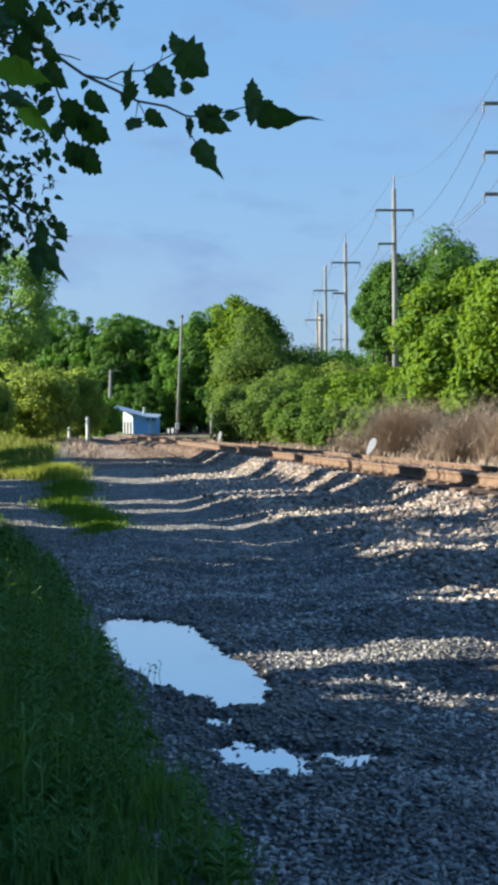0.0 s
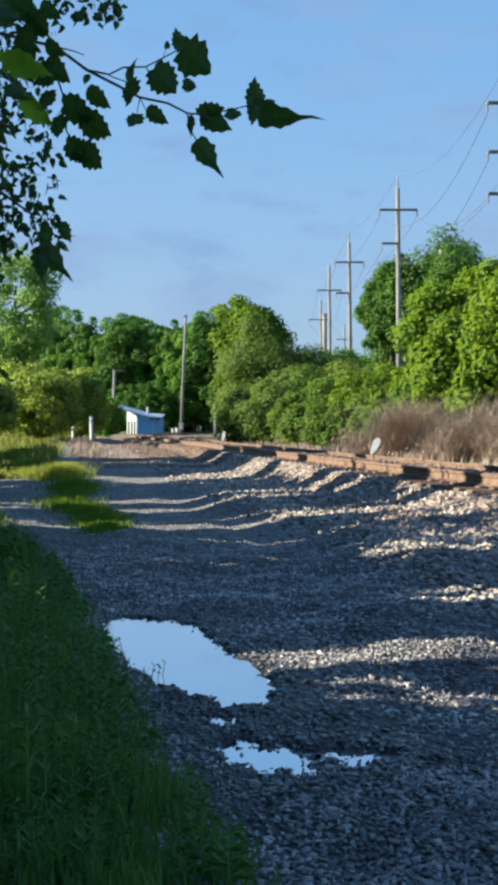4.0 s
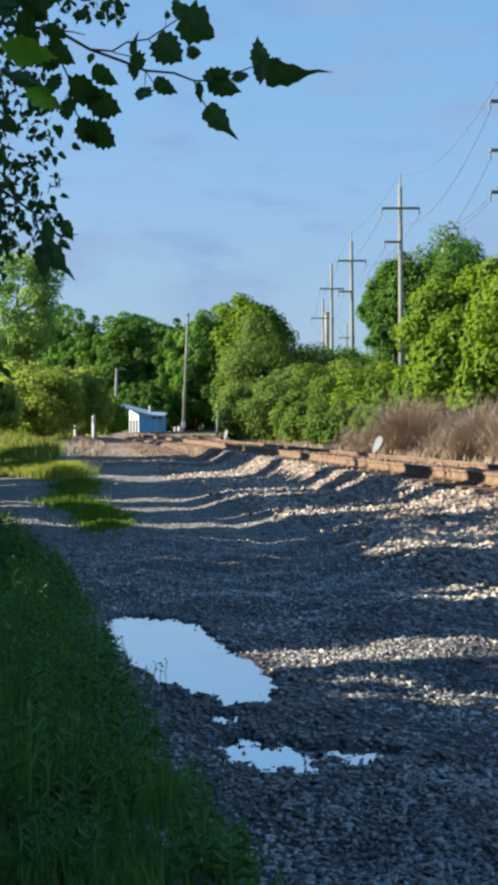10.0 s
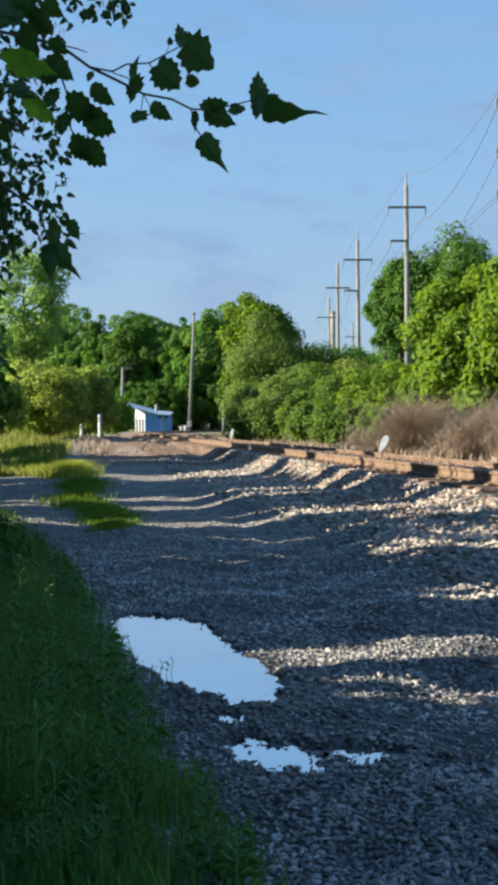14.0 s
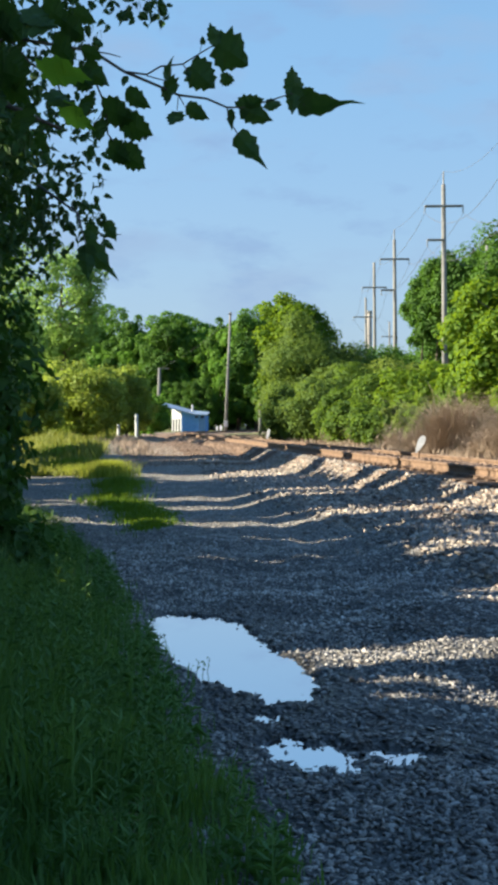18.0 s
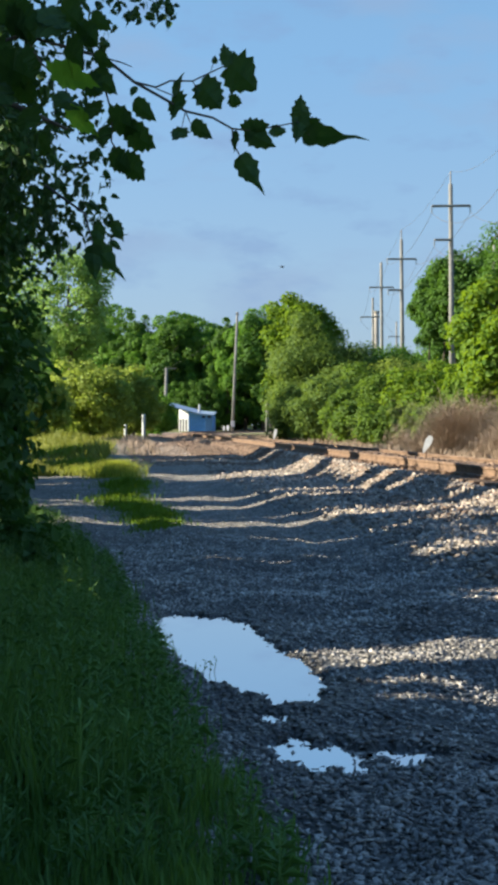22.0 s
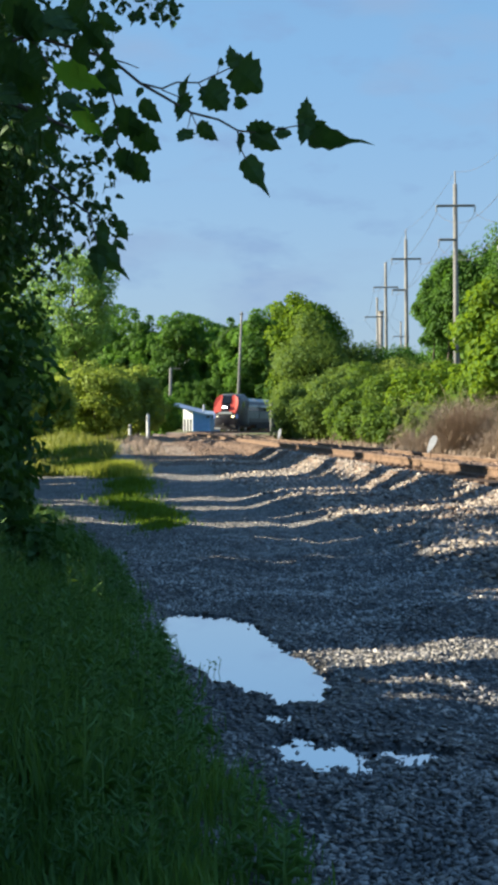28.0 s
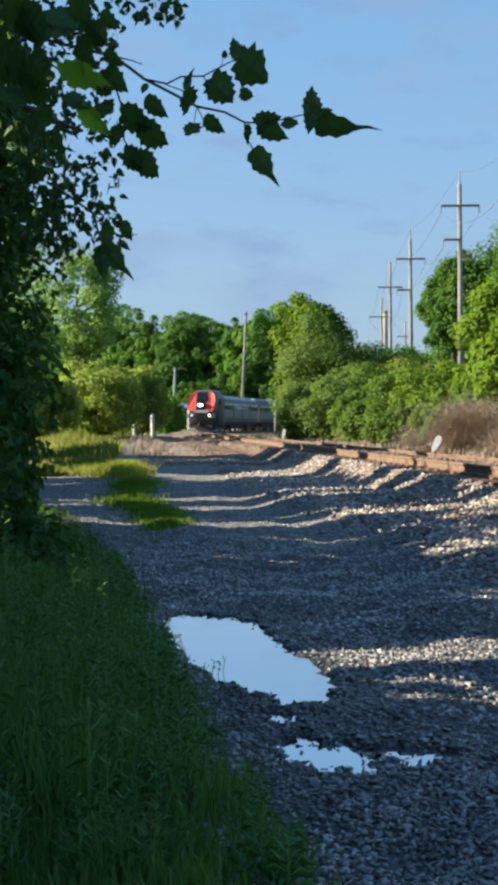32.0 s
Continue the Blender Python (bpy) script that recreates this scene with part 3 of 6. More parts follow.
for i in range(280):
    s = 12 + i * 0.56
    x, y, h = on_track(s)
    tie = under(new("tie", tie_mesh), railway)
    tie.matrix_basis = Matrix.Translation((x, y, RAIL_TOP - 0.18 - 0.113)) @ pose(0, 0, 0, 0, 0, -math.degrees(h) + rng.normal() * 0.8) @ Matrix.Translation((rng.normal() * 0.03, 0, 0))
    if i < 70:
        for off in (-0.755, 0.755):
            px, py, _ = on_track(s, off)
            plate = under(new("tie_plate", plate_mesh), railway)
            plate.matrix_basis = Matrix.Translation((px, py, RAIL_TOP - 0.18 - 0.012)) @ pose(0, 0, 0, 0, 0, -math.degrees(h))


# ---- shade row: shrubs and small trees along the verge, mostly out of view, with gaps cut for the sun ----
# breaks cut in the row to shape the bands of sun: y from, y to, and how far across the ground the light that falls
# through them begins
NOTCHES = [(6.24, 6.70, 0.2), (7.12, 7.64, -0.05), (9.45, 10.35, 1.45), (11.93, 12.08, 0.1), (12.0, 12.8, 1.6), (13.0, 13.13, -1.2), (13.3, 14.5, 2.2), (14.6, 14.78, -0.9), (15.3, 17.3, 2.3), (18.5, 20.3, 3.2), (22.4, 25.3, 3.4), (25.3, 30.2, 1.5)]
# the low 6.45 shrub and the 3.2 high back row are unseen, added to block sun
SHRUBS = [  # y from, y to, edge toward the track, height
    (-7.0, -2.6, -2.6, 6.8), (-2.6, 1.6, -2.8, 6.6), (0.2, 3.4, -2.9, 6.8), (2.4, 5.7, -2.7, 6.8), (5.7, 7.12, -3.0, 6.6), (6.45, 7.45, -2.2, 0.5), (7.75, 9.8, -2.6, 6.7), (8.6, 11.4, -2.44, 6.9), (9.6, 11.3, -2.1, 0.55), (7.0, 10.2, -6.8, 3.2), (10.0, 13.4, -6.8, 3.2), (13.2, 17.0, -7.2, 3.2),
    (10.4, 13.1, -2.85, 6.8), (12.4, 15.2, -3.3, 6.8), (15.0, 17.05, -4.2, 7.0), (18.05, 18.45, -5.6, 7.0), (18.8, 20.8, -6.0, 7.4), (20.9, 21.7, -6.8, 7.4), (22.45, 23.5, -7.0, 7.4), (24.3, 26.6, -7.6, 7.6), (26.4, 29.15, -8.4, 7.8), (29.45, 31.2, -9.3, 7.8),
    (34.6, 37.6, -10.6, 7.2), (37.5, 41.6, -11.7, 7.5), (42.0, 46.6, -13.1, 7.9)]
for i, (ya, yb, edge, high) in enumerate(SHRUBS):
    rng = np.random.default_rng(100 + i)
    half = (yb - ya) / 2
    depth = max(1.8, half)
    root = new("hedgerow_tree")
    root.location = (edge - depth, (ya + yb) / 2, float(ground_z(np.array([edge - depth]), np.array([(ya + yb) / 2]))[0]))
    lines = []
    for k in range(5):
        a = rng.uniform(0, 6.28)
        b = Vector((math.cos(a) * 0.25, math.sin(a) * 0.25, -0.15))
        lines.append(([b, b + Vector((math.cos(a) * 0.3, math.sin(a) * 0.3, high * 0.35)), b + Vector((math.cos(a) * depth * 0.4, math.sin(a) * half * 0.4, high * 0.75))],
                      [0.10, 0.07, 0.03]))
    under(tubes("trunk", lines, M_BARK, 7), root)
    n = int(165 * max(half, 1.0) * high / 6)
    u = rng.uniform(-1, 1, n) * max(0.1, half - 0.3)
    z = 0.25 + (high - 0.25) * rng.uniform(0, 1, n) ** 1.35
    wide = depth * (0.72 + 0.28 * np.sin(z / high * 3.0)) - 0.3
    w = rng.uniform(-1, 1, n) * wide
    pos = np.stack([w, u, z], axis=1)
    rad = rng.uniform(0.32, 0.6, n)
    v, f = puff_leaves(rng, pos, rad, 300 if 5.5 < ya < 17 else 180, 0.15 if 5.5 < ya < 17 else 0.33)
    mid_y = (ya + yb) / 2
    tri = v[f].mean(axis=1)
    fits = np.abs(tri[:, 1]) < half + 0.10 * np.sin(tri[:, 2] * 2.1 + i) + 0.06 * np.sin(tri[:, 2] * 7 + i)
    along, across = tri[:, 1] + mid_y, tri[:, 0] + root.location.x + tri[:, 2] / math.tan(radians(SUN_EL))
    for na, nb, begins in NOTCHES:
        ragged = 0.07 * np.sin(across * 3.3 + na) + 0.04 * np.sin(across * 9.0 + 2 * na)
        sprays = (np.sin(across * 11 + na) + np.sin(along * 19 + across * 5) > (1.25 if na < 7 else 1.88 if na < 11 else 1.6)) & ((na < 7) | ((na > 9) & (na < 17)))  # leaves kept across some of the breaks to mottle the bands of sun
        fits &= ~((along > na + ragged) & (along < nb + ragged) & (across > begins + 0.25 * np.sin(along * 7)) & ~sprays)
    f = f[fits]
    under(quick_mesh("crown", v, f, M_HEDGE), root)
    tagged(root, "dense shaded green hedgerow tree beside the gravel track", "tree", "hedgerow along the gravel track")


# ---- trees and bushes beyond the line ----
def gz(x, y):
    return float(ground_z(np.array([float(x)]), np.array([float(y)]))[0])


def stand(p):
    return (p[0], p[1], gz(p[0], p[1]))


tree("tree", stand((8.582, 42.00, 1.5)), 6.4, 2.9, "bright sunlit broadleaf tree with a full crown behind the track", M_TREE, 11, 0.1, 170, 190, 0.26, 0.2)
tree("tree", stand((10.776, 40.00, 1.5)), 6.6, 3.4, "bright sunlit broadleaf tree with a full crown behind the track", M_TREE, 12, 0.1, 170, 180, 0.26, 0.2)
tree("tree", stand((8.471, 47.00, 1.5)), 4.6, 1.6, "young sunlit broadleaf tree among bushes behind the track", M_TREE, 13, 0.05, 110, 170, 0.24, 0.22)
tree("tree", stand((15.286, 97.00, 1.5)), 16.4, 3.5, "tall shaded green tree rising behind brighter trees", M_SHADE_GREEN, 14, 0.2, 120, 170, 0.3, 0.22)
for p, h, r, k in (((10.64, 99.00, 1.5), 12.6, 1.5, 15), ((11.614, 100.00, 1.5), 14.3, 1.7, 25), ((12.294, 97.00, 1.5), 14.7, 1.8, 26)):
    tree("tree", stand(p), h, r, "shaded green tree with bare lower stems beside a tall utility pole", M_SHADE_GREEN, k, 0.62, 70, 150, 0.28, 0.28, trunk=0.13)
tree("tree", stand((13.92, 116.00, 1.5)), 11.0, 3.0, "shaded green tree behind bare stems", M_SHADE_GREEN, 27, 0.1, 80, 160, 0.3, 0.26)
tree("tree", stand((15.917, 92.00, 1.5)), 14.4, 2.9, "tall shaded green tree rising behind brighter trees", M_SHADE_GREEN, 24, 0.2, 110, 170, 0.3, 0.22)
tree("tree", stand((0.277, 82.00, 1.5)), 9.8, 2.35, "rounded sunlit tree standing beside the curve of the line", M_TREE, 16, 0.08, 130, 160, 0.3, 0.22)
for i, (p, h, r, m) in enumerate((((-0.037, 76.00, 1.5), 7.2, 2.1, M_HALF_SHADE), ((0.856, 74.00, 1.5), 6.4, 2.2, M_HALF_SHADE), ((2.527, 76.00, 1.5), 5.8, 2.1, M_HALF_SHADE), ((4.817, 84.00, 1.5), 6.6, 2.5, M_SHADE_GREEN),
                                  ((-0.998, 90.00, 1.5), 4.6, 1.1, M_BUSH), ((4.303, 62.00, 1.5), 3.3, 1.9, M_BUSH), ((4.966, 56.00, 1.5), 3.3, 1.7, M_BUSH), ((5.613, 52.00, 1.5), 3.3, 1.6, M_TREE),
                                  ((6.315, 48.00, 1.5), 2.7, 1.2, M_TREE), ((7.253, 50.00, 1.5), 3.6, 1.2, M_TREE), ((6.72, 56.00, 1.5), 3.5, 1.3, M_TREE), ((3.007, 60.00, 1.5), 2.6, 1.5, M_BUSH), ((6.87, 44.00, 1.5), 2.9, 1.3, M_BUSH), ((4.795, 50.00, 1.5), 1.6, 1.1, M_OLIVE), ((5.367, 43.00, 1.5), 1.5, 1.0, M_OLIVE), ((7.663, 100.00, 1.5), 8.0, 2.6, M_WOODS), ((3.507, 68.00, 1.5), 4.0, 1.9, M_BUSH), ((1.99, 70.00, 1.5), 4.3, 1.8, M_HALF_SHADE),
                                  ((0.295, 68.00, 1.5), 3.4, 1.9, M_HALF_SHADE), ((1.049, 64.00, 1.5), 3.0, 1.9, M_HALF_SHADE), ((2.7, 60.00, 1.5), 2.6, 1.7, M_BUSH), ((3.347, 56.00, 1.5), 2.1, 1.7, M_BUSH), ((4.105, 51.00, 1.5), 1.7, 1.4, M_BUSH), ((5.946, 62.00, 1.5), 3.9, 2.0, M_OLIVE), ((4.52, 70.00, 1.5), 4.4, 2.2, M_OLIVE))):
    tree("bush", stand(p), h, r, "leafy green bush growing behind the railway track", m, 30 + i, 0.0, 100, 190, 0.19, 0.3, "bush", group="bushes behind the track")


def brush(base, spread, high, seed):
    """A mound of bare, arching twigs."""
    rng = np.random.default_rng(seed)
    n = 4200
    roots = rng.uniform(-1, 1, (n, 3)) * np.array([spread, spread * 0.6, 0])
    h = high * np.clip(1 - (roots[:, 0] / spread) ** 2 * 0.6, 0.2, 1) * rng.uniform(0.45, 1.05, n)
    h *= 0.75 + 0.35 * np.sin(roots[:, 0] * 5 + seed) * np.sin(roots[:, 1] * 6)
    v, f = blade_arrays(rng, roots, h, 0.006, 1.3)
    v2, f2 = blade_arrays(rng, roots + rng.normal(size=roots.shape) * 0.25 + np.stack([0 * h, 0 * h, h * 0.4], axis=1), h * 0.6, 0.005, 2.4)
    ob = quick_mesh("dry_brush", *joined([(v, f), (v2, f2)]), M_TWIG)
    ob.location = base
    return tagged(ob, "mound of dry brown leafless brush behind the rails", "brush", "dry brush behind the track")


for i, (p, r, h) in enumerate((((4.832, 37.00, 0.555), 0.75, 2.2), ((4.453, 40.00, 0.575), 0.7, 0.9), ((5.6, 34.00, 0.533), 0.6, 0.75), ((6.23, 32.00, 0.528), 1.0, 1.75), ((7.214, 30.00, 0.502), 1.3, 2.0), ((4.013, 46.00, 0.502), 0.6, 0.6), ((3.423, 53.00, 0.453), 0.9, 1.1), ((2.208, 58.00, 0.578), 0.7, 0.8))):
    brush(stand(p), r, h, 60 + i)

# ---- woods behind the curve ----
woods = []
for k in range(5):
    woods.append(tree("tree", (-300 + 20 * k, 420, 0.6), 18.5 + k, 5.2 + 0.4 * k, "tall dense green woodland tree behind the curve", M_SHADE_GREEN if k in (1, 3) else M_WOODS, 70 + k, 0.06, 150, 140, 0.52, 0.165,
                      group="woods behind the curve", billow=True))
rng = np.random.default_rng(8)
spots = [(x, 226 - 0.06 * (x + 60) + rng.uniform(-7, 7) + back, back) for back, first in ((0, -60), (17, -42)) for x in range(first, 420, 33)]
spots += [(x, d, 0) for x, d in ((455, 245), (500, 250), (545, 260), (590, 260), (640, 255), (700, 250), (770, 240), (840, 240), (920, 230), (1000, 220), (-100, 245), (-150, 240), (-200, 235))]
for i, (x, d, back) in enumerate(spots):
    tall = (0.0905 * d + 0.9) / 20.5 * rng.uniform(0.88, 1.04) if x < 430 else 0.75
    copy_thing(woods[i % 5], pose((x - 441) / 2075 * d, d, 0.6, 0, 0, rng.uniform(0, 360))).scale = (tall * 0.95, tall * 0.95, tall)
# low front row, mostly in the shade-darkened leaf colour, darkens the woods' foot
for i in range(22):
    x = 50 + 17 * i + rng.uniform(-6, 6)
    d = 226 - 0.06 * (x + 60) - rng.uniform(9, 16)
    low = rng.uniform(0.32, 0.5)
    if 318 < x < 402:
        continue
    if d < 182:
        d = rng.uniform(183, 190)
    copy_thing(woods[1 + 2 * (i % 2)] if i % 5 else woods[0], pose((x - 441) / 2075 * d, d, 0.5, 0, 0, rng.uniform(0, 360))).scale = (low, low, low)

# low trees in the shade-darkened colour, added to fill the gap under the crowns
for x, d in ((322, 252), (345, 262), (368, 255), (392, 262), (415, 255)):
    copy_thing(woods[1], pose((x - 441) / 2075 * d, d, 0.3, 0, 0, rng.uniform(0, 360))).scale = (0.55, 0.55, 0.42)

# trees of the left field
tree("tree", stand((-17.3, 85.00, 1.5)), 14.0, 3.1, "tall grey-green tree with an airy crown in the field", M_GREY_LEAF, 81, 0.38, 80, 90, 0.3, 0.22)
tree("tree", stand((-17.6, 66.00, 1.5)), 10.2, 3.0, "tall grey-green tree with an airy crown in the field", M_GREY_LEAF, 82, 0.12, 90, 100, 0.3, 0.22)
for i, (p, h, r, m) in enumerate((((-13.9, 75.50, 1.5), 5.1, 2.4, M_PALE), ((-12.9, 88.00, 1.5), 5.0, 1.7, M_PALE), ((-15.424, 84.00, 1.5), 5.2, 2.2, M_PALE), ((-14.357, 90.00, 1.5), 5.4, 2.2, M_PALE), ((-15.826, 78.00, 1.5), 4.2, 2.0, M_PALE), ((-13.463, 96.00, 1.5), 4.4, 1.6, M_PALE), ((-15.299, 66.00, 1.5), 3.6, 1.8, M_PALE),
                                  ((-15.094, 120.00, 1.5), 3.6, 1.8, M_WOODS), ((-17.711, 150.00, 1.5), 2.2, 1.2, M_SHADE_GREEN))):
    tree("bush", stand(p), h, r, "pale yellow-green sunlit bush at the field's edge", m, 85 + i, 0.0, 80, 110, 0.26, 0.25, "bush", group="bushes at the field's edge")

# ---- poles and wires ----
def power_pole(base, top_z, arms, lean=0.0, tip=0.0):
    """A tall wooden pole with steel arms: (height below the top, reach to the left, reach to the right)."""
    root = new("power_pole")
    root.location = base
    high = top_z - base[2]
    bm = bmesh.new()
    cylinder_into(bm, (0, 0, -0.5), (-lean, 0, high), 0.24, 0.15, 14)
    part("shaft", bm, M_POLE, root, smooth=True)
    if tip:
        part("spike", cylinder_into(bmesh.new(), (-lean, 0, high - 0.1), (-lean, 0, high + tip), 0.075, 0.05, 8), M_INSULATOR, root, "thin grey steel tip")
    for down, l, r in arms:
        cx = -lean * (high - down) / high
        bm = bmesh.new()
        box_into(bm, (cx + (r - l) / 2, -0.2, high - down), (l + r, 0.16, 0.17), bevel=0.02)
        arm = part("crossarm", bm, M_POLE, root)
        for side in ([-l] if l else []) + ([r] if r else []):
            bm = bmesh.new()
            for k in range(4):
                cylinder_into(bm, (cx + side, -0.2, high - down + 0.0 - 0.13 * k), (cx + side, -0.2, high - down - 0.07 - 0.13 * k), 0.075, 0.05, 8)
            part("insulator", bm, M_INSULATOR, arm)
    return tagged(root, "tall weathered wooden power pole with crossarms", "power pole", "power line along the railway")


M_INSULATOR = surface("grey_insulator", (0.20, 0.20, 0.21), (0.36, 0.36, 0.37), 8, 0.3, bump=0)
POLES = [((13.0, 58.0), 20.0, ((2.55, 1.30, 1.30), (4.95, 1.30, 0), (7.0, 1.3, 1.3))), ((10.8, 86.0), 19.95, ((2.55, 1.38, 1.38), (5.0, 1.22, 0))),
         ((9.3, 111.0), 19.9, ((2.8, 1.35, 1.35), (5.7, 1.3, 0))), ((9.1, 137.0), 20.4, ((2.9, 1.4, 1.4),)), ((10.1, 171.0), 20.0, ((2.8, 1.8, 1.5),)), ((17.5, 222.0), 21.0, ((2.8, 1.5, 1.5),))]
for (x, y), top, arms in POLES:
    tip = 0.95 if 80 < y < 120 else 0.0
    power_pole((x, y, gz(x, y)), top - tip, [(d - tip, l, r) for d, l, r in arms], 0.2, tip)


def wire(a, b, sag, r=0.015):
    a, b = Vector(a), Vector(b)
    pts = [a.lerp(b, t / 16) - Vector((0, 0, 4 * sag * (t / 16) * (1 - t / 16))) for t in range(17)]
    return tagged(tubes("power_cable", [(pts, [r] * 17)], M_CABLE, 5), "thin dark sagging power cable between poles", "cable", "power cables")


M_CABLE = plain("dark_cable", (0.10, 0.10, 0.11), 0.6)
for (p, q), sag in zip(zip(POLES[:-1], POLES[1:]), (2.6, 0.9, 0.8, 0.8, 0.8)):
    for (d1, l1, r1), (d2, l2, r2) in zip(p[2], q[2]):
        for side1, side2 in ((-l1, -l2), (r1, r2)):
            if side1 and side2:
                wire((p[0][0] + side1 - 0.17, p[0][1] - 0.2, p[1] - d1 - 0.5), (q[0][0] + side2 - 0.17, q[0][1] - 0.2, q[1] - d2 - 0.5), sag)
    wire((p[0][0] - 0.2, p[0][1], p[1]), (q[0][0] - 0.2, q[0][1], q[1]), sag * 0.7, 0.012)

# the service pole beside the shed, with a short arm
service = new("utility_pole")
service.location = stand((-9.5, 154.00, 1.5))
bm = bmesh.new()
cylinder_into(bm, (0, 0, -0.3), (0.7, 0, 15.9), 0.2, 0.14, 12)
part("shaft", bm, M_POLE, service, smooth=True)
part("bracket", boxed((0.7, -0.1, 15.6), (0.6, 0.12, 0.12), bevel=0.02), M_POLE, service)
part("meter_box", boxed((0.1, -0.3, 1.2), (0.5, 0.3, 0.8), bevel=0.03), M_WHITE, service, "white metal box")
tagged(service, "single leaning wooden utility pole with a short bracket", "utility pole")
stub = new("utility_pole")
stub.location = stand((-19.72, 165.00, 1.5))
bm = bmesh.new()
cylinder_into(bm, (0, 0, -0.3), (0.25, 0, 9.0), 0.26, 0.2, 12)
part("shaft", bm, M_POLE, stub, smooth=True)
part("lamp_arm", boxed((0.9, 0, 8.9), (1.5, 0.12, 0.12), bevel=0.02), M_POLE, stub)
tagged(stub, "short pale utility pole with a lamp arm beside the shed", "utility pole")
for a, b, s in (((-63.0, 176, 11.5), (-20.0, 165, 9.3), 1.2), ((-20.0, 165, 9.3), (-8.9, 154, 15.5), 0.8), ((-8.9, 154, 15.5), (12, 240, 14), 1.4)):
    wire(a, b, s, 0.008)
hidden = new("utility_pole")
hidden.location = stand((14.72, 92.00, 1.5))
part("shaft", cylinder_into(bmesh.new(), (0, 0, -0.3), (0, 0, 14.9), 0.15, 0.11, 12), M_POLE, hidden, smooth=True)
part("crossarm", boxed((0.4, -0.15, 14.3), (1.2, 0.14, 0.2), bevel=0.02), M_INSULATOR, hidden)
part("transformer", cylinder_into(bmesh.new(), (-0.25, -0.25, 11.7), (-0.25, -0.25, 12.4), 0.2, 0.2, 16), M_INSULATOR, hidden, "pale grey metal transformer can", smooth=True)
part("guard_arm", boxed((0.2, -0.15, 11.9), (0.6, 0.1, 0.12), turn=Matrix.Rotation(0.8, 4, "Y"), bevel=0.02), M_INSULATOR, hidden)
tagged(hidden, "utility pole with a pale transformer half hidden in trees", "utility pole")
wire((10.8, 86.0, 13.9), (14.5, 92.0, 14.1), 0.5)
wire((11.5, 57.8, 12.5), (10.8, 86.0, 13.9), 0.6)
grey_post = new("signal_post")
grey_post.location = stand((-3.562, 112.00, 1.5))
bm = bmesh.new()
cylinder_into(bm, (0, 0, -0.2), (0, 0, 3.1), 0.16, 0.14, 10)
part("shaft", bm, M_POLE, grey_post, smooth=True)
tagged(grey_post, "plain grey weathered post beside a leafy bush", "post")

# ---- trackside markers ----
for p, h, w in (((-9.648, 70.00, 0.792), 1.36, 0.17), ((-12.42, 80.90, 0.93), 1.1, 0.175), ((-16.829, 90.00, 1.283), 1.3, 0.2)):
    base = (p[0], p[1], gz(p[0], p[1]))
    post = new("marker_post")
    post.matrix_basis = pose(*base, 0, 0, -40)
    high = p[2] + h - base[2]
    bm = boxed((0, 0, high / 2 - 0.1), (w, w, high + 0.2), bevel=0.025)
    part("shaft", bm, M_WHITE, post)
    part("cap", boxed((0, 0, high + 0.012), (w * 0.9, w * 0.9, 0.025), bevel=0.008), M_WHITE, post)
    tagged(post, "weathered white square marker post in rough grass", "marker post", "white marker posts")
M_SIGN = surface("white_sign_enamel", (0.48, 0.49, 0.499), (0.634, 0.643, 0.653), 10, 0.35, bump=0.05)


def paddle_marker(base, high, plate_h, plate_w, tilt):
    """A rounded white plate on a short stake."""
    root = new("track_marker")
    root.location = base
    bm = bmesh.new()
    cylinder_into(bm, (0, 0, -0.25), (0, 0, high), 0.02, 0.02, 8)
    part("stake", bm, M_RUST, root)
    ring = []
    for k in range(20):
        a = 2 * math.pi * k / 20
        grow = 0.68 + 0.32 * math.sin(a)
        ring.append((math.cos(a) * plate_w / 2 * grow, math.sin(a) * plate_h / 2))
    bm = bmesh.new()
    front = [bm.verts.new((x, -0.03, z)) for x, z in ring]
    back = [bm.verts.new((x, -0.012, z)) for x, z in ring]
    bm.faces.new(front)
    bm.faces.new(back[::-1])
    for k in range(20):
        j = (k + 1) % 20
        bm.faces.new((front[j], front[k], back[k], back[j]))
    plate = part("plate", bm, M_SIGN, root, "white enamel plate")
    plate.matrix_basis = Matrix.Translation((0.03, 0, high + plate_h * 0.35)) @ pose(0, 0, 0, 0, tilt, -18)
    return tagged(root, "small white rounded track marker on a short stake", "track marker", "track markers")


for p, h, ph, pw, tilt in (((2.681, 26.00, 0.811), 0.0, 0.42, 0.21, 26), ((-1.328, 52.00, 0.798), 0.0, 0.50, 0.19, 12), ((-9.831, 150.00, 0.705), 0.2, 0.8, 0.5, 0), ((-10.406, 151.00, 0.7), 0.2, 0.7, 0.4, 0)):
    z = gz(p[0], p[1])
    paddle_marker((p[0], p[1], z), max(0.15, p[2] - z + 0.12), ph, pw, tilt)

# ---- the blue shed ----
M_BLUE = surface("blue_painted_boards", (0.085, 0.235, 0.56), (0.14, 0.32, 0.68), 2, 0.6, bump=0.3, fine=20)
M_BLUE_DARK = surface("blue_painted_door", (0.08, 0.176, 0.368), (0.128, 0.24, 0.448), 2, 0.6, bump=0.2, fine=20)
M_ROOF = surface("blue_grey_sheet_roof", (0.22, 0.30, 0.44), (0.34, 0.42, 0.56), 1.5, 0.5, bump=0.2, fine=10)
M_DARK = surface("dark_opening", (0.015, 0.015, 0.018), (0.03, 0.03, 0.034), 3, 0.8, bump=0)
